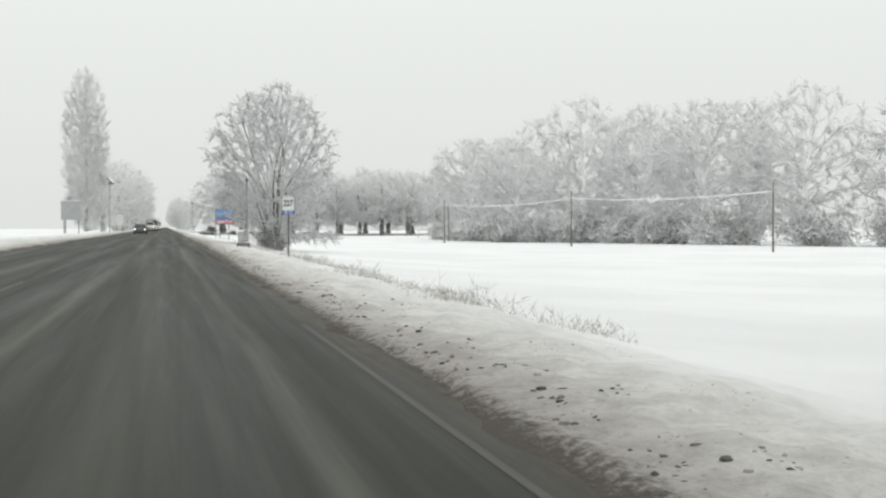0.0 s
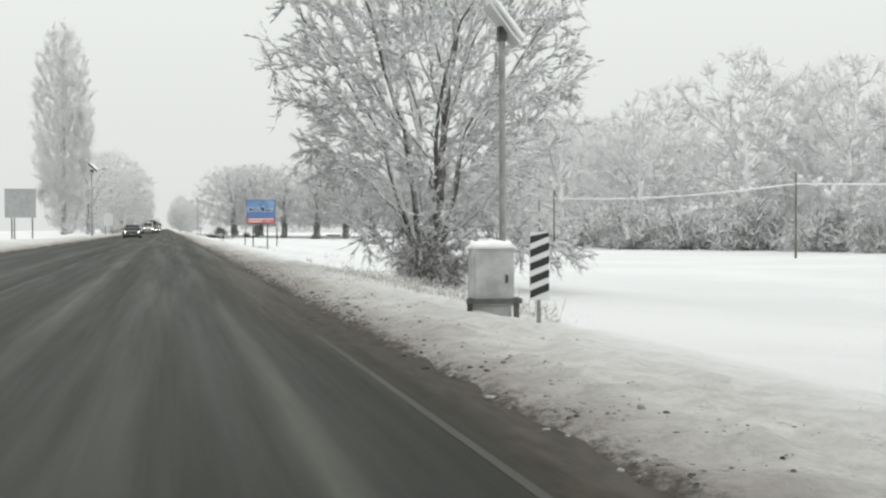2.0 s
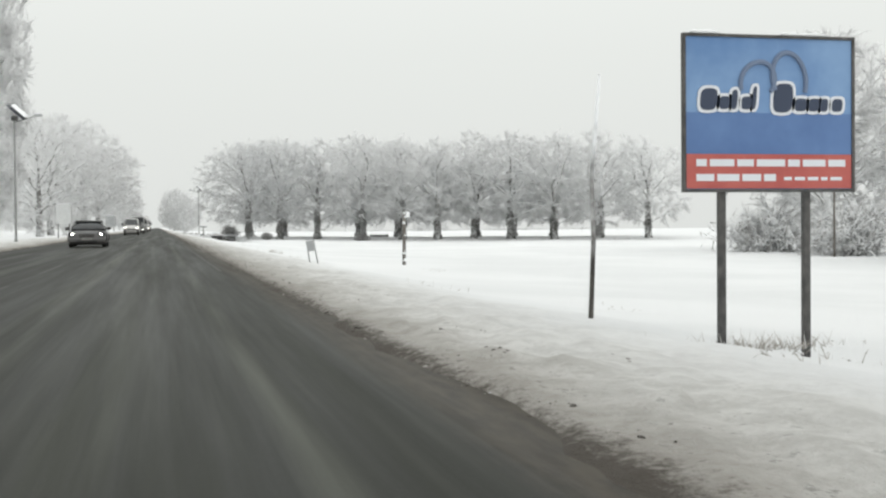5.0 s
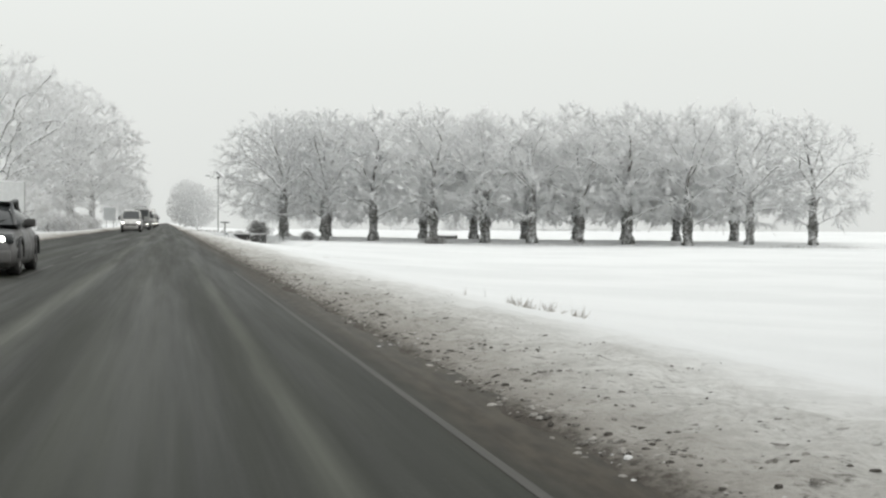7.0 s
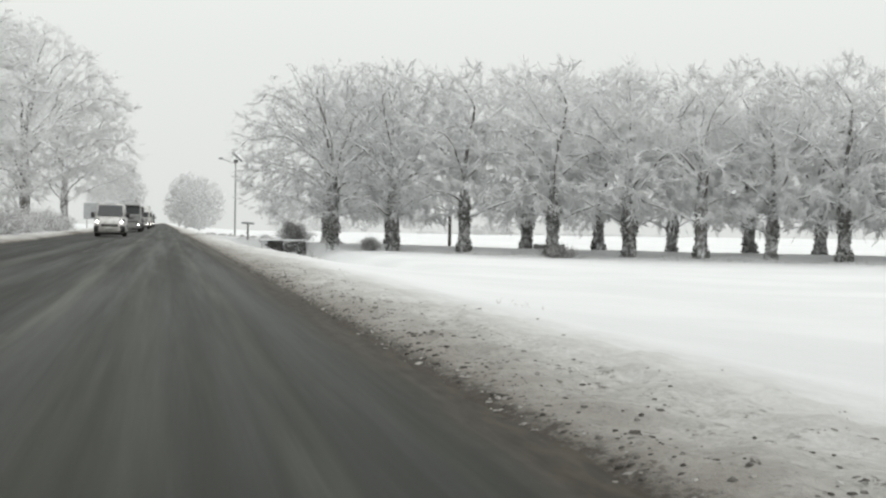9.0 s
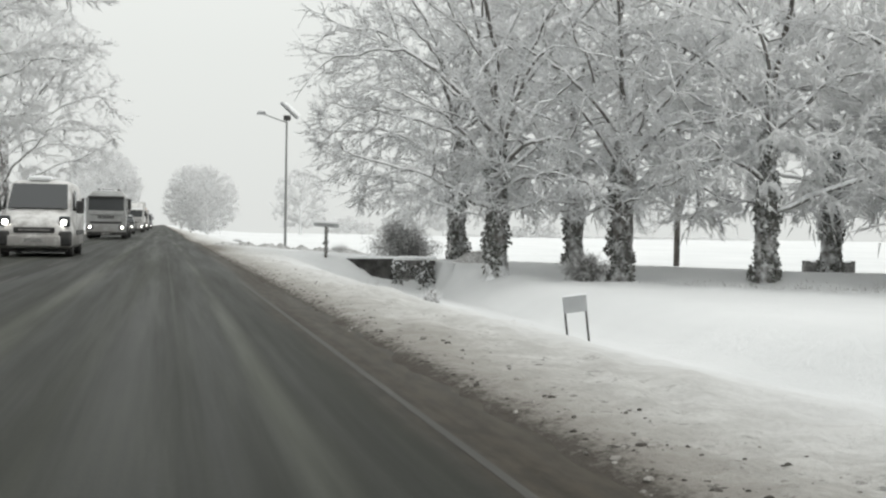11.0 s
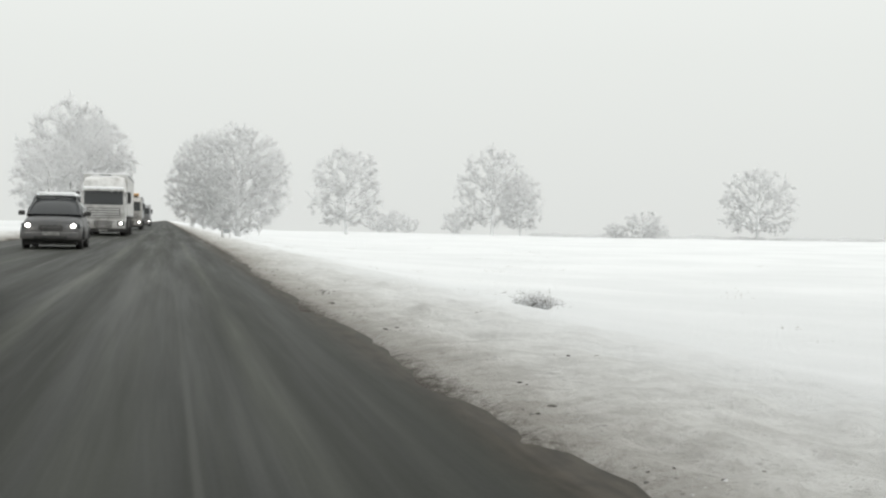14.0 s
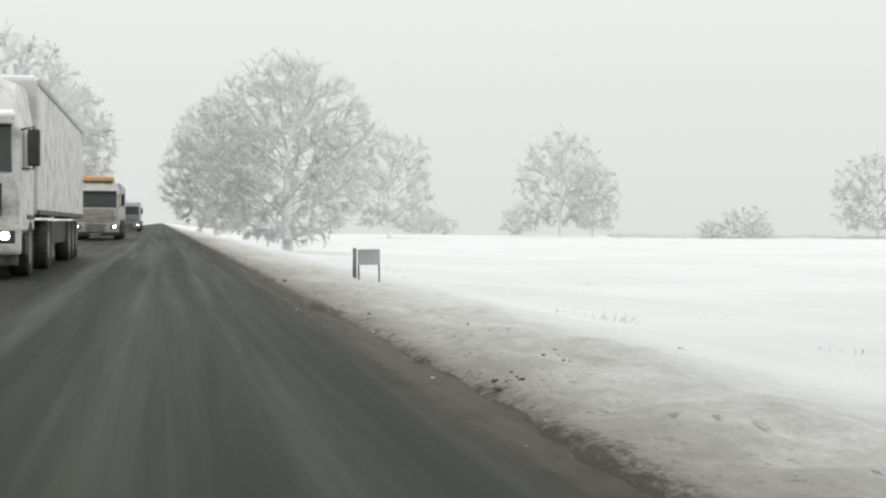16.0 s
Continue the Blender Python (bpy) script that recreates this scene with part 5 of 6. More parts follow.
def solar_lamp(x, y, top, side, label):
    z = height_at(x, y)
    t = thing("solar_street_lamp", pose(x, y, z), label, "street lamp", "solar street lamps")
    h = top - z
    part("pole", Shape().tube([(0, 0, -0.4), (0, 0, h * 0.5), (0, 0, h)], [0.075, 0.062, 0.048], 12), m_steel, t)
    part("base_collar", Shape().tube([(0, 0, -0.05), (0, 0, 0.12)], 0.11, 12), m_steel, t)
    part("arm", Shape().tube([(0, 0, h - 0.1), (side * 0.6, 0, h + 0.08), (side * 1.2, 0, h + 0.3)], 0.03, 8), m_steel, t)
    head = part("lamp_head", Shape().box((min(side * 1.1, side * 1.55), -0.11, h + 0.26), (max(side * 1.1, side * 1.55), 0.11, h + 0.38), 0.03), m_grey_sheet, t, "grey lamp head")
    part("snow_cap", Shape().box((min(side * 1.12, side * 1.5), -0.10, h + 0.382), (max(side * 1.12, side * 1.5), 0.10, h + 0.46), 0.035), m_clean_snow, head, "snow on the lamp head", smooth=True)
    part("battery_box", Shape().box((-0.16, -0.14, h + 0.0), (0.2, 0.14, h + 0.26), 0.02), m_dark_steel, t, "dark battery box")
    turn = pose(0, 0, 0, 18, 42, 0)
    part("solar_panel", Shape().box((-0.47, -0.34, h + 0.50), (0.73, 0.34, h + 0.54), 0.01, turn), m_solar, t, "dark tilted solar panel")
    part("snow_cap", Shape().box((-0.20, -0.30, h + 0.555), (0.80, 0.30, h + 0.60), 0.03, turn), m_clean_snow, t, "thin snow on the panel", smooth=True)
    return t


solar_lamp(6.22, 303.8, 6.5, -1, "tall grey solar street lamp beside the drive with a tilted panel")
solar_lamp(-8.0, 183.0, 7.2, 1, "tall grey solar street lamp on the far verge capped with snow")


def plain_board(name, x, y, wide, lo, hi, feet, label, mat):
    z = height_at(x, y)
    t = thing(name, pose(x, y, z), label, "billboard", "boards on the far verge")
    for sx in feet:
        part("post", Shape().box((sx - 0.04, 0.02, -0.3), (sx + 0.04, 0.09, hi - z), 0.008), m_dark_steel, t)
    part("board", Shape().box((-wide / 2, -0.03, lo - z), (wide / 2, 0.01, hi - z), 0.008), mat, t, "plain pale sheet")
    for a, b in ((-wide / 2 - 0.02, -wide / 2 + 0.02), (wide / 2 - 0.02, wide / 2 + 0.02)):
        part("frame_side", Shape().box((a, -0.045, lo - z - 0.02), (b, 0.02, hi - z + 0.02), 0.004), m_steel, t)
    snow_cap(t, (-wide / 2, -0.04, hi - z + 0.002), (wide / 2, 0.02, hi - z + 0.06), 31)
    return t


plain_board("roadside_board", -9.47, 129.8, 1.9, 1.74, 3.65, (-0.55, 0.75), "bare grey advertising board on two posts on the far verge", m_grey_sheet)
plain_board("roadside_board", -7.75, 216.0, 1.25, 1.37, 3.02, (-0.45, 0.45), "pale bare board on two posts on the far verge", m_white_sheet)
plain_board("roadside_board", -8.8, 349.0, 1.75, 1.3, 3.3, (-0.5, 0.6), "pale grey bare board on two posts on the far verge", m_grey_sheet)
z0 = height_at(-9.2, 150)
single("far_stake", Shape().tube([(0, 0, -0.2), (0, 0, 1.9)], 0.05, 8), m_wood, pose(-10.8, 138, height_at(-10.8, 138)), "lone grey stake beside the bare board", "stake", smooth=True)

# wall of the drive's bridge over the ditch
z0 = -1.75
wall = thing("bridge_parapet", pose(9.15, 289.05, z0), "dark wet concrete parapet over the ditch with a snow cap", "wall")
part("slab", Shape().box((-1.85, -0.14, 0), (0.05, 0.16, 1.46), 0.02), m_concrete, wall, "dark wet concrete")
stones = np.random.default_rng(91)
row_z = 0.0
while row_z < 1.40:
    hh = 0.20
    x = 0.05 + stones.uniform(0, 0.08)
    while x < 1.75:
        ww = stones.uniform(0.22, 0.4)
        part("stone", Shape().box((x + 0.01, -0.17 + stones.uniform(-0.03, 0.03), row_z + 0.01), (min(x + ww, 1.8), 0.16, min(row_z + hh, 1.45)), 0.03), m_stone, wall)
        x += ww
    row_z += hh
snow_cap(wall, (-1.9, -0.2, 1.46), (1.85, 0.22, 1.60), 12)
gv = np.random.default_rng(92)
pv = np.stack([gv.uniform(0.0, 1.8, 900), -0.2 + gv.normal(0, 0.035, 900), 1.4 * gv.random(900)], 1)
pv = pv[(np.sin(pv[:, 0] * 5 + 1.3) + np.sin(pv[:, 2] * 6 + pv[:, 0] * 2)) > -0.4]
part("creeper", array_mesh("creeper", leaves(gv, pv, 0.075), m_creeper), m_creeper, wall, "snow-flecked creeper")

rr, aa = np.meshgrid(np.linspace(0.02, 1.3, 18), np.linspace(0, 2 * math.pi, 44, endpoint=False), indexing="ij")
px, py = rr * np.cos(aa) * 1.35, rr * np.sin(aa) * 1.0
pz = 0.74 * np.exp(-(rr / 0.55) ** 2) * (0.85 + 0.3 * value_noise(px * 2.5, py * 2.5, 31) + 0.2 * value_noise(px * 7, py * 7, 32)) - 0.12 * (rr / 1.3) ** 3
mound = Shape().loft([[(u, v, w) for u, v, w in zip(px[i], py[i], pz[i])] for i in range(17, -1, -1)])
single("snow_mound", mound, m_chunk, pose(13.2, 290.6, height_at(13.2, 290.6)), "grey snow mound between the ivy-grown trunks", "snow pile", smooth=True)

# low direction board by the drive
z0 = height_at(6.35, 288.4)
tb = thing("direction_board", pose(6.35, 288.4, z0), "narrow grey direction board on a post overgrown with snowy creeper", "sign")
part("post", Shape().tube([(0, 0, -0.3), (0, 0, 1.0 - z0)], 0.042, 10), m_wood, tb)
part("board", Shape().box((-0.5, -0.03, 0.97 - z0), (0.5, 0.02, 1.13 - z0), 0.008, pose(0, 0, 0, 0, 3, 0)), m_grey_sheet, tb, "grey board")
part("writing_bar", Shape().box((-0.36, -0.036, 1.02 - z0), (0.3, -0.031, 1.08 - z0), 0.001, pose(0, 0, 0, 0, 3, 0)), m_steel, tb, "bar of worn writing")
snow_cap(tb, (-0.5, -0.04, 1.14 - z0), (0.5, 0.03, 1.19 - z0), 14)
pv = np.stack([gv.normal(0, 0.04, 220), gv.normal(0, 0.04, 220), (1.0 - z0) * gv.random(220)], 1)
part("creeper", array_mesh("creeper", leaves(gv, pv, 0.05), m_creeper), m_creeper, tb, "snow-flecked creeper")


# ---- vehicles in the oncoming lane; each faces -y with its bumper at the origin ----
def wheel_meshes(r, w):
    ty, ri = Shape(), Shape()
    prof = [(-w / 2, r * 0.62), (-w / 2, r * 0.93), (-w / 2 + 0.03, r), (w / 2 - 0.03, r), (w / 2, r * 0.93), (w / 2, r * 0.62)]
    ty.loft([[(x, q * math.cos(2 * math.pi * j / 24), q * math.sin(2 * math.pi * j / 24)) for j in range(24)] for x, q in prof], cap=False)
    prof = [(-w / 2 + 0.01, r * 0.62), (-w / 2 + 0.05, r * 0.5), (-w / 2 + 0.02, r * 0.25), (w / 2 - 0.02, r * 0.25), (w / 2 - 0.05, r * 0.5), (w / 2 - 0.01, r * 0.62)]
    ri.loft([[(x, q * math.cos(2 * math.pi * j / 16), q * math.sin(2 * math.pi * j / 16)) for j in range(16)] for x, q in prof])
    return ty.mesh("tyre", m_tyre, True), ri.mesh("rim", m_rim)


CAR_WHEEL, TRUCK_WHEEL = wheel_meshes(0.32, 0.21), wheel_meshes(0.5, 0.34)


def wheel(parent, x, y, kind):
    r = 0.32 if kind is CAR_WHEEL else 0.5
    t = part("tyre", kind[0], m_tyre, parent)
    t.matrix_basis = pose(x, y, r + 0.012)
    part("rim", kind[1], m_rim, t)
    return t


def lamp_disc(parent, x, y, z, r=0.09, wide=1.0):
    s = Shape()
    s.loft([[(x + wide * q * math.cos(2 * math.pi * j / 18), y + d, z + q * math.sin(2 * math.pi * j / 18)) for j in range(18)] for d, q in ((0.06, r), (0.0, r), (-0.025, r * 0.7))])
    return part("headlight", s, m_lamp, parent, "lit headlight", smooth=True)


def section(y, w0, w1, zb, zt, soft=0.12):
    """A rounded half-box ring across the vehicle."""
    pts = [(w0 - 0.08, zb), (w0, zb + 0.1), (w0 + 0.01, (zb + zt) / 2), (w1, zt - soft), (w1 - soft * 0.6, zt - soft * 0.25), (w1 * 0.6, zt), (0, zt + 0.01)]
    return [(x, y, z) for x, z in pts] + [(-x, y, z) for x, z in pts[-2::-1]]


def passenger_car(x, y, name, paint, label, high=1.45, long=4.4, wide=1.78, belt=0.92, suv=False):
    t = thing(name, pose(x, y, 0.0), label, "car", "oncoming traffic")
    hw, gc = wide / 2, 0.24 if suv else 0.18
    hood = belt - 0.02
    rings = [section(0.0, hw * 0.86, hw * 0.82, gc + 0.1, hood - 0.2, 0.1), section(0.1, hw * 0.95, hw * 0.88, gc, hood - 0.12), section(0.6, hw, hw * 0.92, gc, hood - 0.04),
             section(1.15, hw, hw * 0.95, gc, hood), section(1.5, hw, hw * 0.96, gc, belt), section(long - 0.9, hw, hw * 0.95, gc, belt + 0.02),
             section(long - 0.15, hw * 0.96, hw * 0.9, gc + 0.04, belt + (0.02 if suv else -0.02)), section(long, hw * 0.9, hw * 0.84, gc + 0.15, belt - 0.08)]
    part("body", Shape().loft(rings), paint, t, smooth=True)
    tail = long - (0.25 if suv else 0.75)
    cabin = [section(1.1, hw * 0.90, hw * 0.86, belt - 0.06, belt + 0.0, 0.04), section(1.85, hw * 0.92, hw * 0.70, belt - 0.06, high - 0.07, 0.1), section(2.2, hw * 0.92, hw * 0.70, belt - 0.06, high - 0.025, 0.1),
             section(tail - 0.75, hw * 0.92, hw * 0.69, belt - 0.06, high - 0.03, 0.1), section(tail, hw * 0.9, hw * 0.76, belt - 0.06, belt + (0.15 if suv else 0.02), 0.04)]
    part("glasshouse", Shape().loft(cabin), m_glass, t, "dark windows", smooth=True)
    roof = [section(yy, ww, ww - 0.02, zz - 0.045, zz, 0.02) for yy, ww, zz in ((1.80, hw * 0.68, high - 0.06), (2.2, hw * 0.71, high), (tail - 0.7, hw * 0.70, high), (tail - 0.5, hw * 0.68, high - 0.05))]
    part("roof", Shape().loft(roof), m_clean_snow if suv else paint, t, "roof under snow" if suv else "", smooth=True)
    if suv:
        part("snow_cap", Shape().box((-hw * 0.62, 1.95, high + 0.0), (hw * 0.62, tail - 0.7, high + 0.11), 0.05), m_clean_snow, t, "slab of snow on the roof", smooth=True)
    for sx in (-1, 1):
        p0, p1 = (sx * hw * 0.88, 1.15, belt - 0.02), (sx * hw * 0.70, 1.85, high - 0.05)
        part("pillar", Shape().tube([p0, p1], 0.035, 6), paint, t)
        part("middle_pillar", Shape().tube([(sx * hw * 0.925, 2.55, belt - 0.03), (sx * hw * 0.70, 2.5, high - 0.05)], 0.035, 6), m_black, t)
        m = part("mirror", Shape().box((sx * (hw + 0.1) - 0.1, 1.38, belt + 0.0), (sx * (hw + 0.1) + 0.1, 1.52, belt + 0.15), 0.04), m_black, t, smooth=True)
        lamp_disc(t, sx * hw * 0.74, -0.05 if suv else 0.03, gc + (0.5 if suv else 0.48), 0.06, 1.2)
        part("lamp_housing", Shape().box((sx * hw * 0.74 - 0.2, 0.05, gc + 0.40), (sx * hw * 0.74 + 0.2, 0.3, gc + 0.58), 0.05), m_glass, t, smooth=True)
        part("fog_light", Shape().box((sx * hw * 0.72 - 0.09, -0.02, gc + 0.12), (sx * hw * 0.72 + 0.09, 0.08, gc + 0.2), 0.02), m_black, t)
        for yy in (0.85, long - 0.85):
            wheel(t, sx * (hw - 0.11), yy, CAR_WHEEL)
            arch = [(sx * (hw + 0.012), yy + 0.36 * math.cos(a), 0.33 + 0.36 * math.sin(a)) for a in np.linspace(0, math.pi, 11)]
            part("wheel_arch", Shape().tube(arch, 0.03, 5), m_black, t)
    part("grille", Shape().box((-0.36, -0.025, gc + 0.36), (0.36, 0.06, gc + 0.52), 0.02), m_black, t, "dark grille")
    for k in range(3):
        part("grille_bar", Shape().box((-0.34, -0.035, gc + 0.385 + 0.045 * k), (0.34, -0.026, gc + 0.4 + 0.045 * k), 0.002), m_rim, t)
    part("bumper", Shape().box((-hw * 0.92, -0.04, gc + 0.06), (hw * 0.92, 0.12, gc + 0.30), 0.05), paint, t, smooth=True)
    part("air_intake", Shape().box((-0.5, -0.055, gc + 0.09), (0.5, 0.0, gc + 0.18), 0.02), m_black, t)
    part("number_plate", Shape().box((-0.26, -0.06, gc + 0.2), (0.26, -0.045, gc + 0.31), 0.004), m_plate, t, "plate grey with road film")
    for sx in (-0.35, 0.2):
        part("wiper", Shape().tube([(sx, 1.13, belt + 0.03), (sx + 0.4, 1.3, belt + 0.13)], 0.012, 5), m_black, t)
    part("underbody", Shape().box((-hw * 0.85, 0.2, 0.14), (hw * 0.85, long - 0.2, gc + 0.12), 0.03), m_underbody, t)
    return t


def white_van(x, y):
    t = thing("delivery_van", pose(x, y, 0.0), "grimy white delivery van with lit headlights on the road", "van", "oncoming traffic")
    hw = 1.0
    def ring(yy, w0, w1, zb, zt):
        return section(yy, w0, w1, zb, zt, 0.16)
    body = [ring(0.0, hw * 0.88, hw * 0.80, 0.32, 0.85), ring(0.12, hw * 0.95, hw * 0.85, 0.25, 1.0), ring(0.5, hw, hw * 0.88, 0.25, 1.14), ring(0.95, hw, hw * 0.90, 0.25, 1.30),
            ring(1.0, hw, hw * 0.90, 0.25, 1.34), ring(1.75, hw, hw * 0.84, 0.25, 2.14), ring(2.1, hw, hw * 0.85, 0.25, 2.22), ring(5.2, hw, hw * 0.86, 0.25, 2.24), ring(5.3, hw * 0.97, hw * 0.83, 0.3, 2.18)]
    part("body", Shape().loft(body), m_white_paint, t, smooth=True)
    glass = Shape()
    lo, hi = (0.97, 1.345), (1.72, 2.13)
    a, b = 0.82, 0.76
    glass.loft([[(-a, lo[0], lo[1] + 0.02), (a, lo[0], lo[1] + 0.02), (a, lo[0] - 0.015, lo[1] + 0.055), (-a, lo[0] - 0.015, lo[1] + 0.055)],
                [(-b, hi[0], hi[1] - 0.06), (b, hi[0], hi[1] - 0.06), (b, hi[0] - 0.015, hi[1] - 0.025), (-b, hi[0] - 0.015, hi[1] - 0.025)]])
    part("windscreen", glass, m_glass, t, "dark windscreen")
    part("snow_cap", Shape().box((-0.35, 1.75, 2.2), (0.3, 2.5, 2.34), 0.06), m_clean_snow, t, "roof unit under snow", smooth=True)
    for sx in (-1, 1):
        part("side_window", Shape().add([(sx * 1.012, 1.35, 1.38), (sx * 1.012, 2.2, 1.38), (sx * 0.955, 2.2, 1.92), (sx * 0.955, 1.8, 1.92),
                                         (sx * 0.99, 1.35, 1.38), (sx * 0.99, 2.2, 1.38), (sx * 0.93, 2.2, 1.92), (sx * 0.93, 1.8, 1.92)],
                                        [(0, 1, 2, 3), (7, 6, 5, 4), (0, 4, 5, 1), (1, 5, 6, 2), (2, 6, 7, 3), (3, 7, 4, 0)]), m_glass, t, "dark side window")
        part("mirror", Shape().box((sx * 1.14 - 0.11, 1.2, 1.25), (sx * 1.14 + 0.11, 1.36, 1.62), 0.05), m_black, t, smooth=True)
        part("mirror_arm", Shape().tube([(sx * 0.95, 1.35, 1.35), (sx * 1.12, 1.28, 1.4)], 0.03, 6), m_black, t)
        lamp_disc(t, sx * 0.78, 0.02, 0.98, 0.08, 1.0)
        part("lamp_housing", Shape().box((sx * 0.8 - 0.15, 0.06, 0.86), (sx * 0.8 + 0.15, 0.4, 1.16), 0.06), m_glass, t, smooth=True)
        part("bumper_corner", Shape().box((sx * 0.82 - 0.17, -0.06, 0.32), (sx * 0.82 + 0.17, 0.35, 0.74), 0.06), m_black, t, "dark plastic bumper corner", smooth=True)
        part("side_strip", Shape().box((sx * 1.012 - 0.012, 1.9, 0.62), (sx * 1.012 + 0.012, 5.1, 0.76), 0.006), m_black, t)
        for yy in (0.95, 4.4):
            wheel(t, sx * 0.88, yy, CAR_WHEEL)
    part("grille", Shape().box((-0.55, -0.03, 0.68), (0.55, 0.1, 0.84), 0.03), m_black, t, "dark grille")
    part("grille_trim", Shape().box((-0.42, -0.045, 0.74), (0.42, -0.031, 0.78), 0.005), m_rim, t)
    part("bumper", Shape().box((-0.72, -0.07, 0.3), (0.72, 0.1, 0.62), 0.05), m_white_paint, t, smooth=True)
    part("number_plate", Shape().box((-0.26, -0.085, 0.42), (0.26, -0.071, 0.53), 0.004), m_plate, t, "plate grey with road film")
    for sx in (-0.6, 0.1):
        part("wiper", Shape().tube([(sx, 0.98, 1.38), (sx + 0.5, 1.12, 1.52)], 0.014, 5), m_black, t)
    part("underbody", Shape().box((-0.85, 0.3, 0.14), (0.85, 5.1, 0.4), 0.03), m_underbody, t)
    return t


def truck(x, y, name, label, cab_paint, load, top=3.35, roof_snow=True, roof_mat=None, long=16.0, slant=0.1):
    t = thing(name, pose(x, y, 0.0), label, "truck", "oncoming traffic")
    hw = 1.22
    cab = Shape()
    def cring(yy, w, zb, zt, lean=0.0):
        s = 0.14
        pts = [(w - s, zb), (w, zb + s), (w, min(zt - s * 1.6, 2.62)), (w - s * 0.5 - lean, zt - s * 0.5), (w - s * 2 - lean, zt)]
        return [(px, yy, pz) for px, pz in pts] + [(-px, yy, pz) for px, pz in pts[::-1]]
    cab.loft([cring(0.02, hw - 0.06, 0.75, 1.55), cring(0.0, hw - 0.03, 0.72, 1.75), cring(0.12, hw, 0.7, 2.62), cring(0.30, hw, 0.7, top - 0.4, 0.03), cring(0.5, hw, 0.7, top - 0.15, slant * 0.7), cring(0.85, hw, 0.7, top, slant), cring(2.1, hw, 0.7, top + 0.05, slant * 0.6)])
    part("cab", cab, cab_paint, t, smooth=False)
    part("windscreen", Shape().loft([[(-1.08, -0.015, 1.80), (1.08, -0.015, 1.80), (1.08, 0.05, 1.80), (-1.08, 0.05, 1.80)],
                                     [(-1.06, 0.06, 2.60), (1.06, 0.06, 2.60), (1.06, 0.16, 2.60), (-1.06, 0.16, 2.60)]]), m_glass, t, "dark windscreen")
    part("sun_visor", Shape().box((-1.1, -0.12, 2.58), (1.1, 0.12, 2.70), 0.03), m_black if load != "box" else cab_paint, t)
    if load == "tank":
        part("grille", Shape().box((-0.5, -0.03, 1.30), (0.5, 0.05, 1.46), 0.03), m_black, t, "narrow dark grille")
        part("grille_slat", Shape().box((-0.48, -0.045, 1.36), (0.48, -0.031, 1.39), 0.006), cab_paint, t)
        part("lower_grille", Shape().box((-0.95, -0.03, 0.98), (0.95, 0.05, 1.10), 0.03), m_black, t, "dark slot over the bumper")
        part("face_panel", Shape().box((-1.0, -0.05, 1.5), (1.0, 0.05, 1.74), 0.04), cab_paint, t)
    else:
        part("grille", Shape().box((-0.92, -0.03, 1.06), (0.92, 0.05, 1.62), 0.03), m_underbody, t, "dark grille")
        for k in range(4):
            part("grille_slat", Shape().box((-0.90 + 0.01 * k, -0.07, 1.08 + 0.135 * k), (0.90 - 0.01 * k, -0.031, 1.165 + 0.135 * k), 0.012), cab_paint, t)
        mouth = Shape().loft([[(-0.44, -0.128, 0.46), (0.44, -0.128, 0.46), (0.44, -0.10, 0.46), (-0.44, -0.10, 0.46)], [(-0.58, -0.128, 0.90), (0.58, -0.128, 0.90), (0.58, -0.10, 0.90), (-0.58, -0.10, 0.90)]])
        part("lower_grille", mouth, m_underbody, t, "dark lower grille")
        for k in range(5):
            w = 0.45 + 0.028 * k
            part("grille_slat", Shape().box((-w, -0.145, 0.49 + 0.085 * k), (w, -0.1285, 0.525 + 0.085 * k), 0.006), cab_paint, t)
    part("bumper", Shape().box((-hw, -0.12, 0.42), (hw, 0.2, 0.92), 0.06), cab_paint, t, smooth=False)
    part("lower_skirt", Shape().box((-hw * 0.95, -0.06, 0.24), (hw * 0.95, 0.3, 0.43), 0.03), m_underbody, t)
    part("number_plate", Shape().box((-0.26, -0.075, 0.28), (0.26, -0.061, 0.39), 0.004), m_plate, t, "plate grey with road film")
    for sx in (-1, 1):
        lamp_disc(t, sx * 0.98, -0.13, 0.74, 0.07, 1.15)
        part("lamp_housing", Shape().box((sx * 0.96 - 0.2, -0.125, 0.6), (sx * 0.96 + 0.2, 0.05, 0.84), 0.03), m_glass, t)
        part("mirror", Shape().box((sx * 1.42 - 0.1, 0.02, 1.9), (sx * 1.42 + 0.1, 0.16, 2.52), 0.04), m_black, t, smooth=True)
        part("mirror_arm", Shape().tube([(sx * 1.18, 0.2, 2.5), (sx * 1.42, 0.08, 2.56), (sx * 1.42, 0.08, 1.86), (sx * 1.18, 0.2, 1.86)], 0.022, 6), m_black, t)
        part("side_window", Shape().box((sx * 1.222 - 0.012, 0.35, 1.85), (sx * 1.222 + 0.012, 1.25, 2.5), 0.008), m_glass, t, "dark side window")
        part("step", Shape().box((sx * 1.18 - 0.08, 0.4, 0.42), (sx * 1.18 + 0.08, 1.0, 0.72), 0.03), m_underbody, t)
        part("mudguard", Shape().box((sx * 1.08 - 0.17, 0.95, 1.02), (sx * 1.08 + 0.17, 2.1, 1.1), 0.03), m_black, t)
        axles = (1.5, 5.2) if long < 10 else (1.5, 5.1, long - 4.6, long - 3.3, long - 2.0)
        if long < 10:
            axles = (1.5, long - 2.9, long - 1.5)
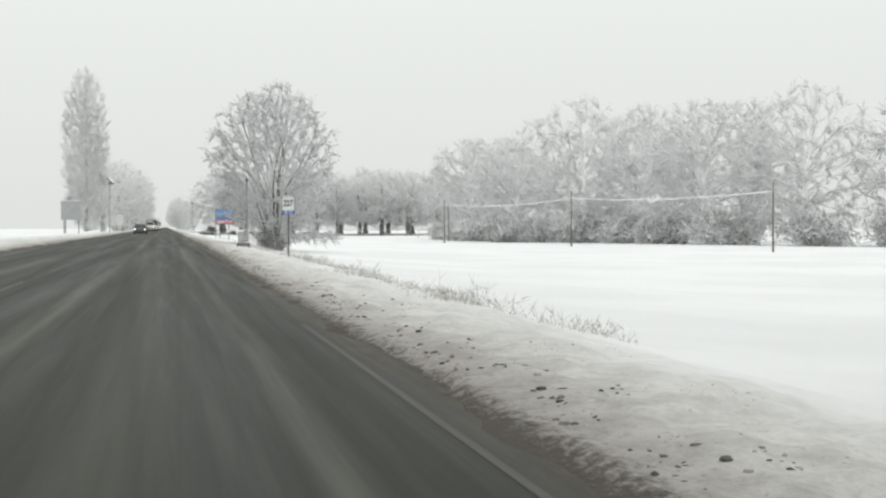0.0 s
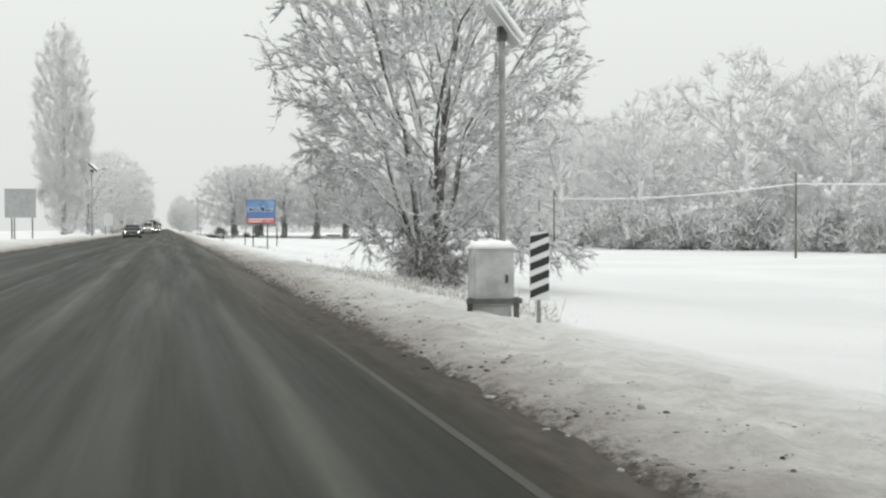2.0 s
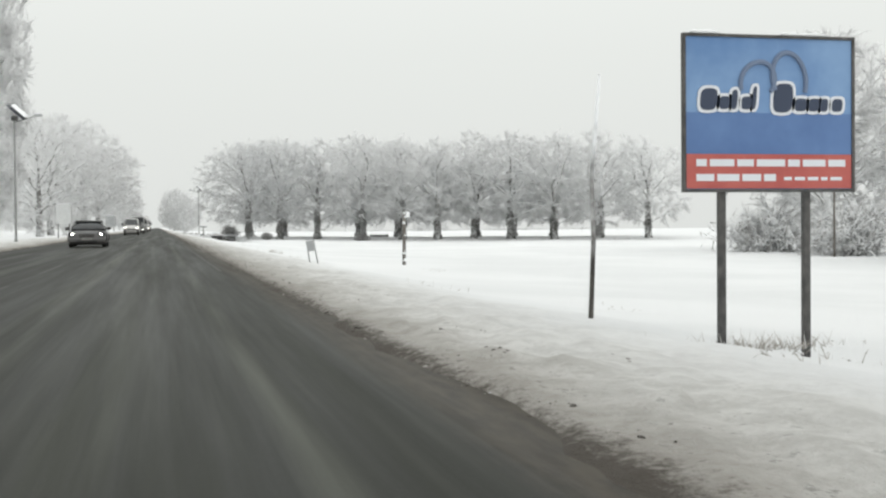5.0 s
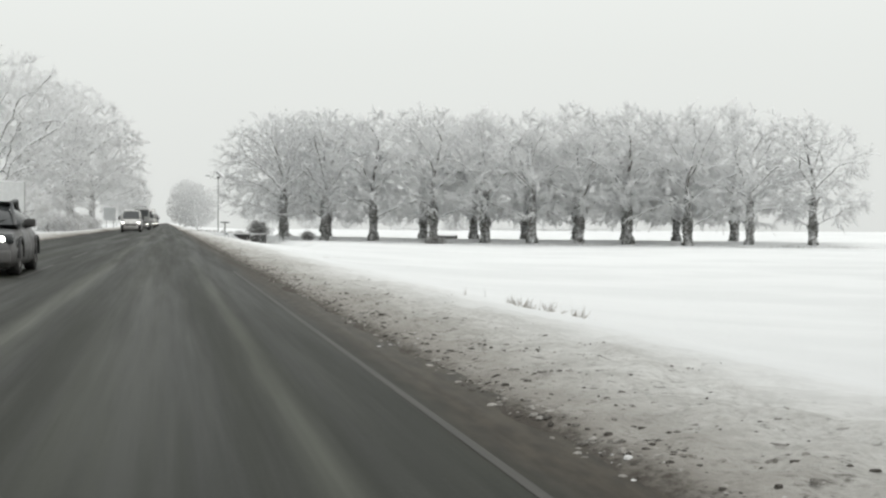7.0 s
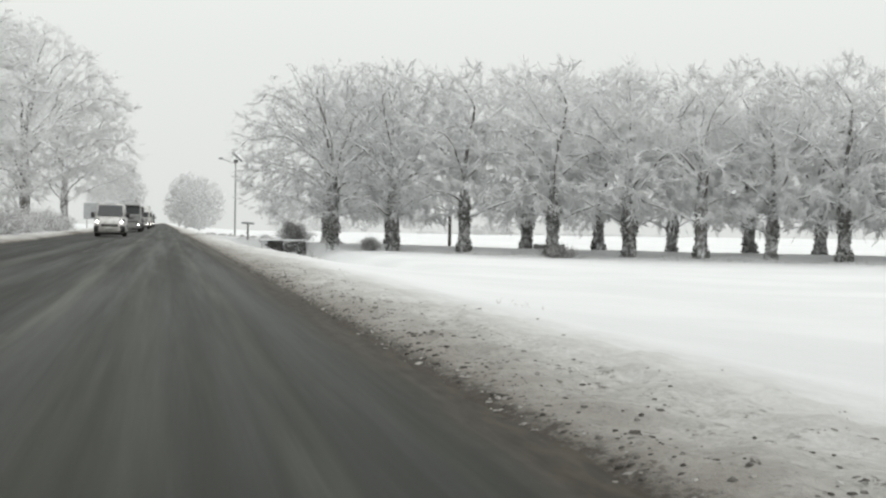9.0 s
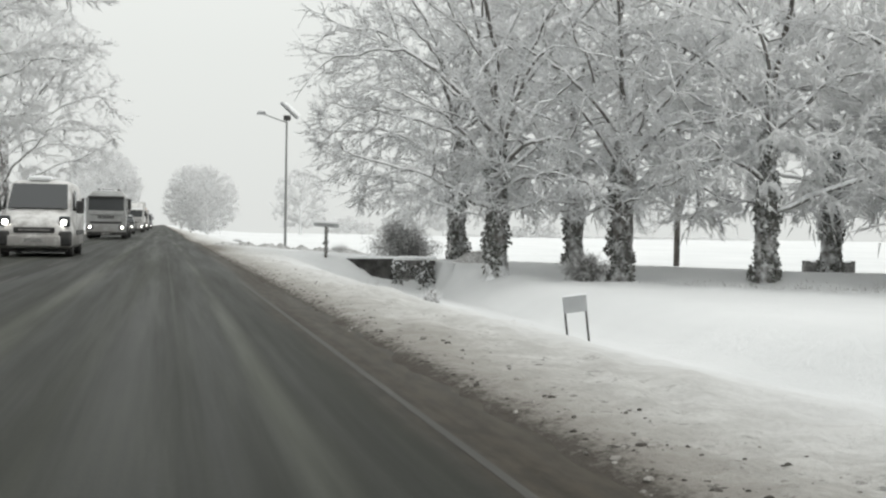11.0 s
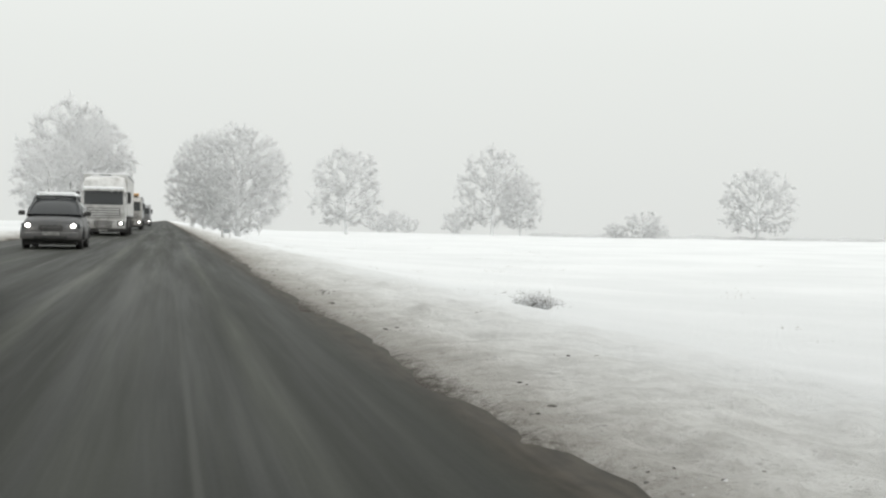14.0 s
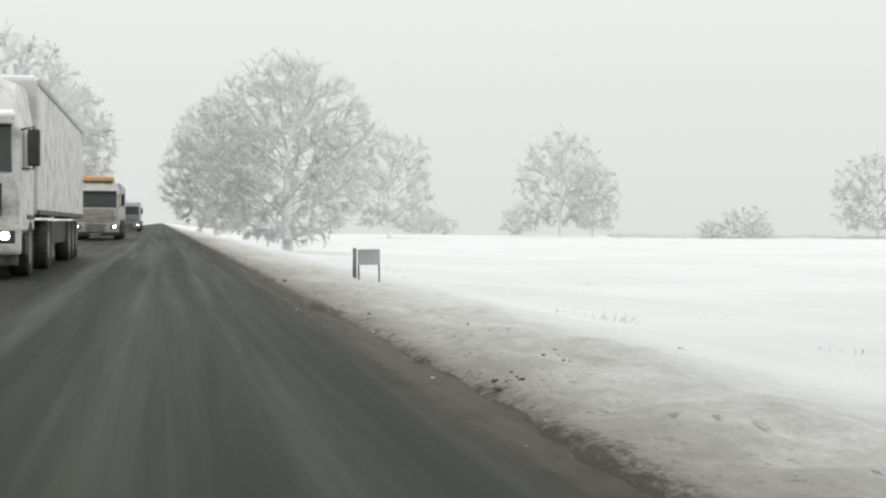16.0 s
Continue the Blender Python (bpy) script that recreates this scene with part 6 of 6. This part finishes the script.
        for yy in axles:
            wheel(t, sx * 1.06, yy, TRUCK_WHEEL)
            if yy > 3:
                part("mudguard", Shape().box((sx * 1.06 - 0.18, yy - 0.55, 1.06), (sx * 1.06 + 0.18, yy + 0.55, 1.11), 0.02), m_black, t)
    if load == "box":
        g = np.random.default_rng(77)
        fringe = Shape()
        fringe.loft([[(x, -0.10, 2.70 - d), (x, -0.14, 2.73), (x, -0.08, 2.82), (x, 0.12, 2.74)] for x, d in zip(np.linspace(-1.12, 1.12, 22), 0.03 + 0.16 * g.random(22) ** 2)])
        part("snow_fringe", fringe, m_clean_snow, t, "snow hanging over the windscreen", smooth=True)
    for sx in (-0.8, 0.0):
        part("wiper", Shape().tube([(sx, -0.03, 1.82), (sx + 0.7, -0.02, 1.96)], 0.015, 5), m_black, t)
    part("chassis", Shape().box((-0.5, 1.8, 0.72), (0.5, long - 0.3, 1.0), 0.03), m_underbody, t)
    flat = hw - 0.32 - slant
    if roof_snow:
        gs = np.random.default_rng(int(top * 100))
        sheet = Shape().loft([[(-flat * q, yy, top + 0.0), (-flat * q, yy, top + 0.03 + 0.03 * gs.random()), (-flat * 0.5, yy, top + 0.05 + 0.04 * gs.random()), (flat * 0.4, yy, top + 0.05 + 0.04 * gs.random()),
                               (flat * q, yy, top + 0.03 + 0.03 * gs.random()), (flat * q, yy, top + 0.0)] for yy, q in ((0.84, 0.9), (1.0, 1.0), (1.25, 0.97), (1.5, 1.02), (1.75, 1.0), (2.05, 0.96))])
        part("roof_snow", sheet, m_clean_snow, t, "thin snow on the cab roof", smooth=True)
    else:
        part("roof_spoiler", Shape().box((-flat - 0.12, 0.55, top + 0.03), (flat + 0.12, 2.0, top + 0.3), 0.07), roof_mat, t, "painted roof spoiler", smooth=True)
    part("roof_hatch", Shape().box((-0.3, 0.86, top + 0.0), (0.35, 1.1, top + 0.12), 0.03), m_underbody, t)
    if load == "tank":
        s = Shape()
        ring_set = []
        for yy, q in ((2.6, 0.3), (2.75, 0.8), (3.0, 1.0), (long - 0.7, 1.0), (long - 0.45, 0.8), (long - 0.3, 0.3)):
            ring_set.append([(1.2 * q * math.cos(2 * math.pi * j / 28), yy, 2.2 + 0.98 * q * math.sin(2 * math.pi * j / 28)) for j in range(28)])
        s.loft(ring_set)
        part("tank", s, m_tank, t, "dirty metal tank", smooth=True)
        for yy in np.arange(3.6, long - 1, 2.2):
            band = [(1.212 * math.cos(2 * math.pi * j / 28), yy, 2.2 + 0.992 * math.sin(2 * math.pi * j / 28)) for j in range(29)]
            part("tank_band", Shape().tube(band, 0.03, 5), m_rim, t)
        for sx in (-1, 1):
            part("top_rail", Shape().box((sx * 0.62 - 0.05, 3.0, 3.0), (sx * 0.62 + 0.05, long - 0.8, 3.24), 0.02), m_dark_steel, t, "dark walkway rail")
            part("side_guard", Shape().box((sx * 1.15 - 0.03, 6.2, 0.5), (sx * 1.15 + 0.03, long - 5.4, 1.1), 0.02), m_rim, t)
    elif load == "box":
        part("box_body", Shape().box((-1.27, 2.5, 1.12), (1.27, long, 3.62), 0.04), m_white_paint, t, "tall grimy white box body")
        for sx in (-1, 1):
            part("top_rail", Shape().box((sx * 1.27 - 0.03, 2.5, 3.50), (sx * 1.27 + 0.03, long, 3.61), 0.012), m_grey_sheet, t, "grey top rail")
            part("bottom_rail", Shape().box((sx * 1.27 - 0.025, 2.5, 1.10), (sx * 1.27 + 0.025, long, 1.20), 0.01), m_dark_steel, t, "dark bottom rail")
        part("snow_cap", Shape().box((-1.2, 2.6, 3.622), (1.2, long - 0.1, 3.70), 0.04), m_clean_snow, t, "snow on the box roof", smooth=True)
        for sx in (-1, 1):
            part("under_guard", Shape().box((sx * 1.15 - 0.03, 6.2, 0.5), (sx * 1.15 + 0.03, long - 5.4, 1.0), 0.02), m_underbody, t)
    else:
        part("load_body", Shape().box((-1.22, 2.4, 1.1), (1.22, long, 3.2), 0.1), m_tank, t, "dirty grey load body")
        part("snow_cap", Shape().box((-1.1, 2.5, 3.19), (1.1, long - 0.1, 3.28), 0.04), m_clean_snow, t, "snow on the load body", smooth=True)
    part("rear_bumper", Shape().box((-1.15, long - 0.15, 0.5), (1.15, long, 0.66), 0.02), m_underbody, t)
    return t


LANE = -3.5
passenger_car(LANE, 172.5, "saloon_car", m_dark_paint, "dark grey saloon car with lit headlights on the wet road", high=1.36, wide=1.84, belt=0.88)
white_van(LANE, 275.5)
truck(LANE, 319.0, "tanker_lorry", "grimy pale grey articulated tanker lorry with lit headlights", m_pale_paint, "tank", top=3.02, long=14.5, slant=0.26)
passenger_car(LANE, 355.0, "offroad_car", m_dark_paint, "dark grey off-road car with snow on its roof", high=1.72, long=4.5, wide=1.84, belt=1.06, suv=True)
truck(LANE, 387.5, "box_lorry", "grimy white articulated lorry with a tall box body", m_white_paint, "box", top=3.42, long=15.5)
truck(LANE, 435.0, "flat_roof_lorry", "pale lorry with a faded orange roof spoiler and lit headlights", m_beige_paint, "load", top=3.2, roof_snow=False, roof_mat=m_orange_paint, long=12.0)
truck(LANE, 500.0, "distant_lorry", "distant grey lorry with snow on its roof", m_silver_paint, "load", top=3.1, long=10.0)
passenger_car(LANE, 540.0, "distant_car", m_dark_paint, "distant dark car with lit headlights")
